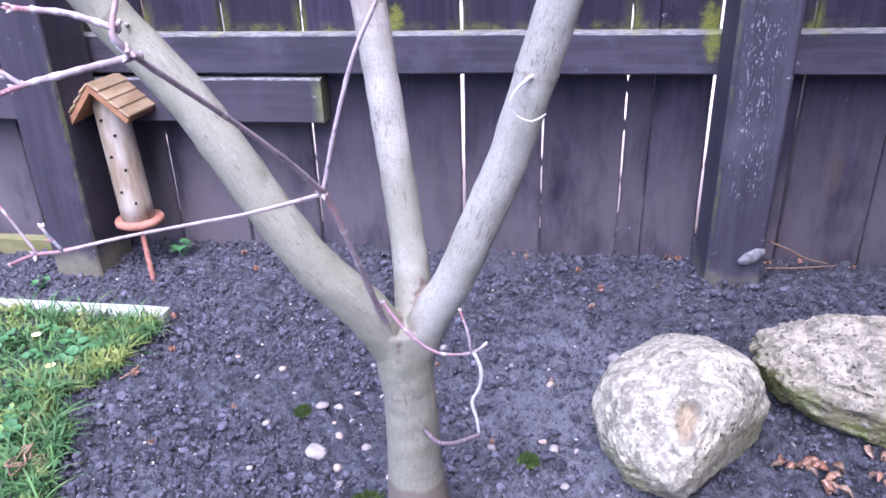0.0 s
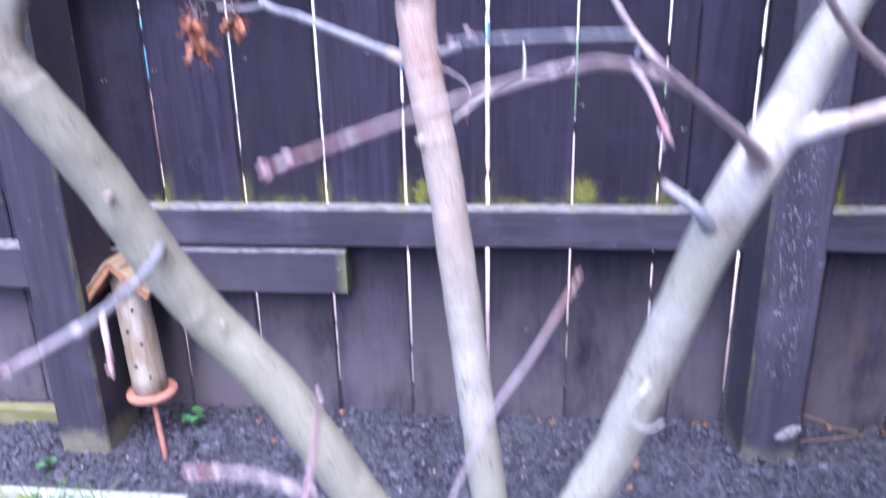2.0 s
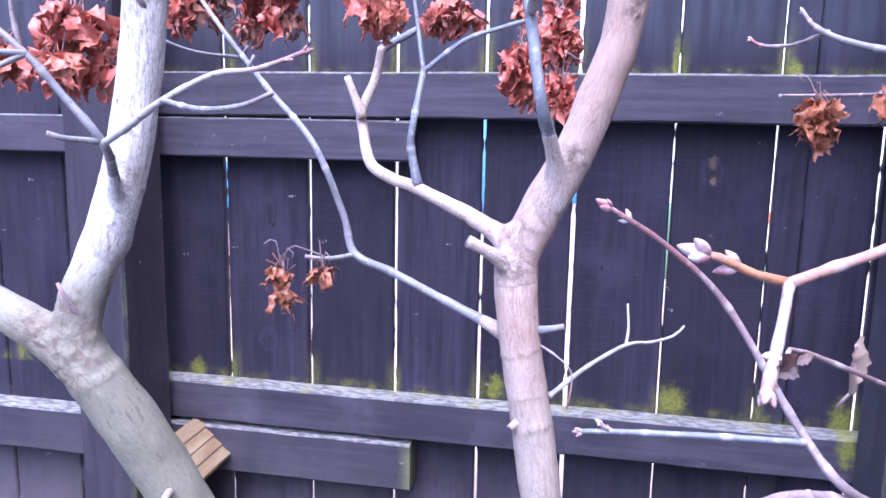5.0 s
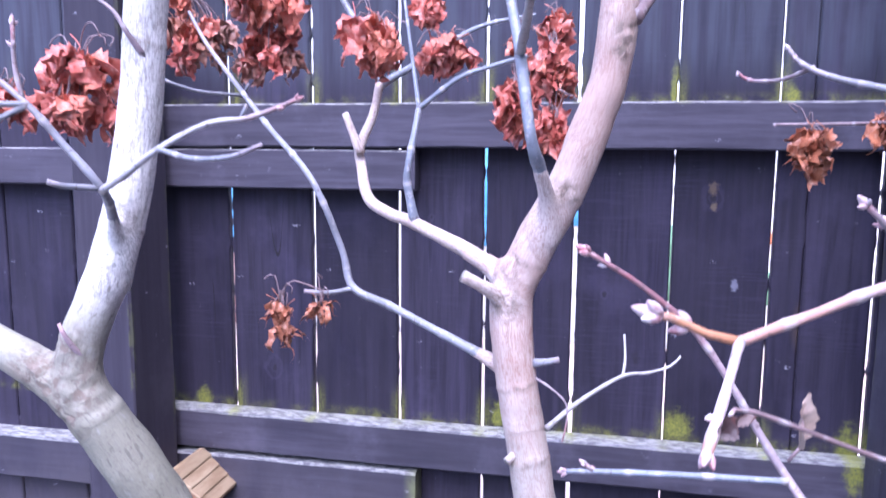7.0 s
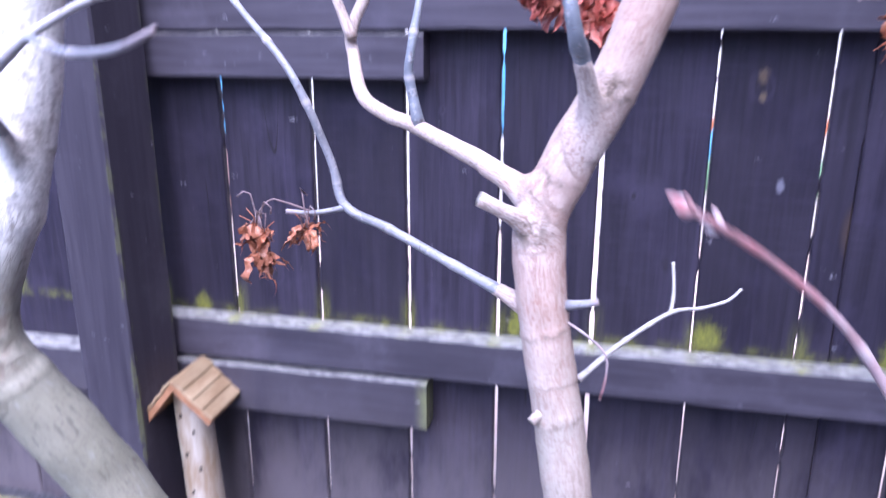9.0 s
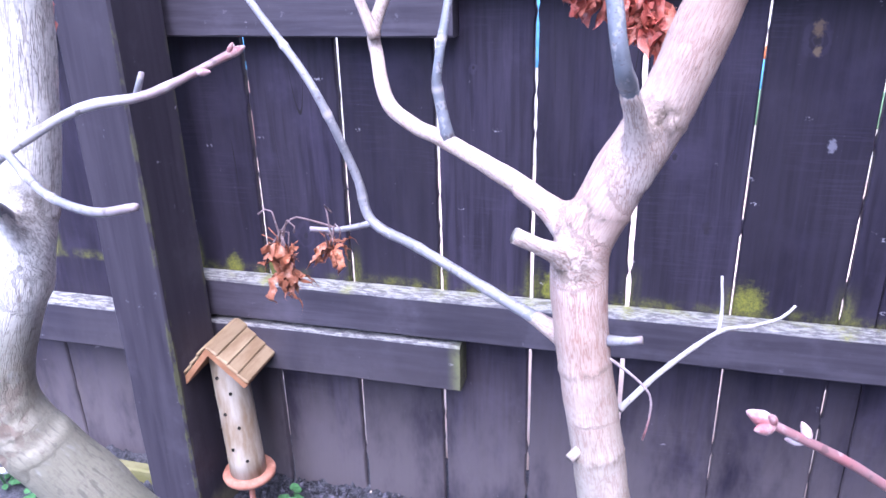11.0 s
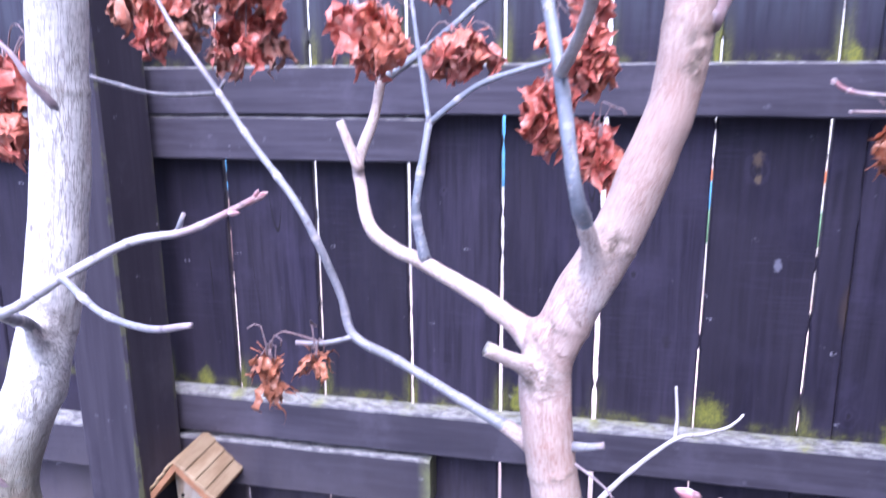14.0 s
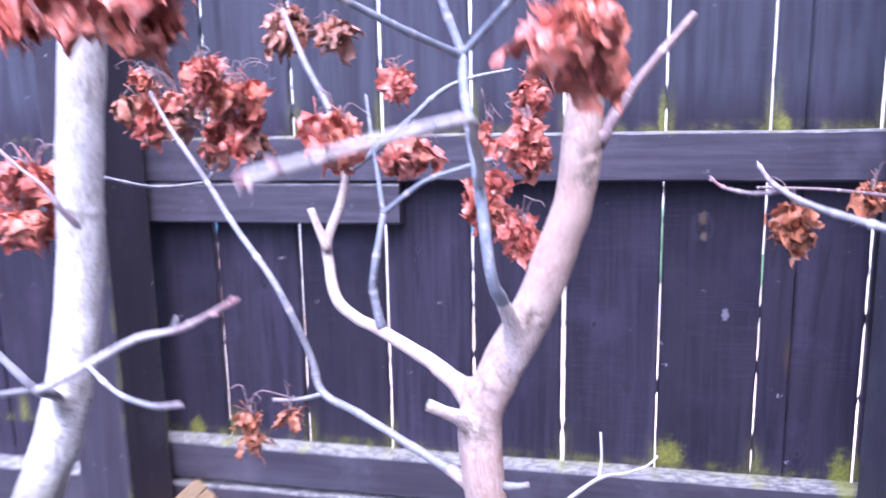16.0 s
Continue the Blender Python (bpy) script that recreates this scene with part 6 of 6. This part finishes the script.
def husk(x, y, size, seed):
    """A curled tan flake of dry leaf, like a split shell."""
    rnd = random.Random(seed)
    bm = bmesh.new()
    rows = []
    m = pose(x, y, ground_height(x, y) + size * 0.35, rnd.uniform(-40, 40), rnd.uniform(-40, 40), rnd.uniform(0, 360))
    for k in range(8):
        t = k / 7
        w = 0.30 * size * math.sin(math.pi * (0.12 + 0.8 * t))
        row = []
        for c in range(6):
            a = (c / 5 - 0.5) * 3.6
            p = Vector(((t - 0.5) * size, w * math.sin(a), w * (1 - math.cos(a)) - 0.25 * size * t * t))
            row.append(bm.verts.new(m @ (p + Vector((0, 0, 1)) * 0.09 * size * noise.noise(p * 300 + Vector((seed, 0, 0))))))
        rows.append(row)
    for a, b in zip(rows, rows[1:]):
        for c in range(5):
            bm.faces.new((a[c], a[c + 1], b[c + 1], b[c]))
    tagged(part("dry_husk", bm, HUSK, None), "curled tan flake of dry leaf on the soil", "leaf", "dry flakes beside the boulders")


HUSK = dead_leaf_material("tan_dry_husk", (0.13, 0.065, 0.04), (0.30, 0.20, 0.135), (0.30, 0.13, 0.07))
rng = random.Random(31)
for k in range(26):
    hx, hy = ((0.756, -0.585), (0.776, -0.588), (0.790, -0.603), (0.806, -0.606), (0.800, -0.622), (0.852, -0.604), (0.872, -0.566))[k % 7]
    husk(hx + rng.uniform(-0.012, 0.012), hy + rng.uniform(-0.012, 0.012), rng.uniform(0.011, 0.020), k)


def dry_stem(points, name, label):
    bm = bmesh.new()
    tube(bm, points, 6, 0.006, 0.1)
    tagged(part(name, bm, STEM_DRY, None), label, "twig", "dry stems on the bed")


dry_stem([(0.842, -0.11, 0.088, 0.002), (0.88, -0.09, 0.066, 0.0018), (0.92, -0.07, 0.04, 0.0016), (0.965, -0.05, 0.022, 0.0014)], "straw", "bent tan dry stem beside the post")
dry_stem([(0.84, -0.12, 0.042, 0.0016), (0.90, -0.09, 0.03, 0.0014), (0.98, -0.05, 0.018, 0.0012)], "straw", "bent tan dry stem beside the post")
dry_stem([(-0.157, -0.47, 0.006, 0.0015), (-0.152, -0.495, 0.012, 0.0014), (-0.168, -0.515, 0.008, 0.001)], "straw", "short dry stem on the soil")
coil = [(-0.185 + (0.014 + 0.009 * math.sin(k * 1.7)) * math.cos(k * 0.9), -0.705 + (0.015 + 0.008 * math.cos(k * 2.3)) * math.sin(k * 0.9), 0.012 + 0.005 * math.sin(k * 2.1) + 0.0007 * k, 0.0013) for k in range(24)]
dry_stem(coil, "straw", "coiled reddish dry stem at the lawn's edge")
bm = bmesh.new()
for k in range(14):
    a = k * 0.449
    r = 0.022 + 0.008 * (k % 3)
    tube(bm, [(0.667, -0.162, 0.012, 0.0008), (0.667 + r * 0.6 * math.cos(a), -0.162 + r * 0.6 * math.sin(a), 0.022, 0.0006), (0.667 + r * math.cos(a), -0.162 + r * math.sin(a), 0.012, 0.0004)], 4, 0.01, 0)
tagged(part("dry_tuft", bm, STEM_DRY, None), "small spiky dry plant tuft on the soil", "plant")
# a broken knot at the foot of the flaking post
bm = bmesh.new()
bmesh.ops.create_icosphere(bm, subdivisions=3, radius=1)
for v in bm.verts:
    k = 1 + 0.2 * noise.noise(v.co * 2)
    v.co = pose(0.800, -0.161, 0.082, 0, -32, 0) @ Vector((v.co.x * 0.024 * k, v.co.y * 0.008 * k, v.co.z * 0.011 * k))
tagged(part("bark_flake", bm, FLAKE, None), "grey flake of bark against the post", "bark")


def moss_clump(x, y, r, seed):
    rnd = random.Random(seed)
    verts, faces = [], []
    for _ in range(500):
        a, d = rnd.uniform(0, 6.28), r * math.sqrt(rnd.random())
        px, py = x + d * math.cos(a), y + d * math.sin(a)
        h = 0.010 * (1 - (d / r) ** 2) + 0.004
        s = len(verts)
        b = rnd.uniform(0, 6.28)
        z = ground_height(px, py)
        verts += [(px + 0.0013 * math.cos(b), py + 0.0013 * math.sin(b), z), (px - 0.0013 * math.cos(b), py - 0.0013 * math.sin(b), z), (px + rnd.uniform(-0.003, 0.003), py + rnd.uniform(-0.003, 0.003), z + h * rnd.uniform(0.6, 1.2))]
        faces.append((s, s + 1, s + 2))
    me = bpy.data.meshes.new("moss")
    me.from_pydata(verts, [], faces)
    me.materials.append(MOSS)
    tagged(new("moss", me), "small cushion of bright green moss", "moss", kind="stuff")


MOSS = clod_material("green_moss", (0.035, 0.065, 0.014), (0.09, 0.13, 0.03))
moss_clump(0.262, -0.725, 0.022, 1)
moss_clump(0.445, -0.62, 0.014, 2)
moss_clump(0.13, -0.55, 0.012, 3)
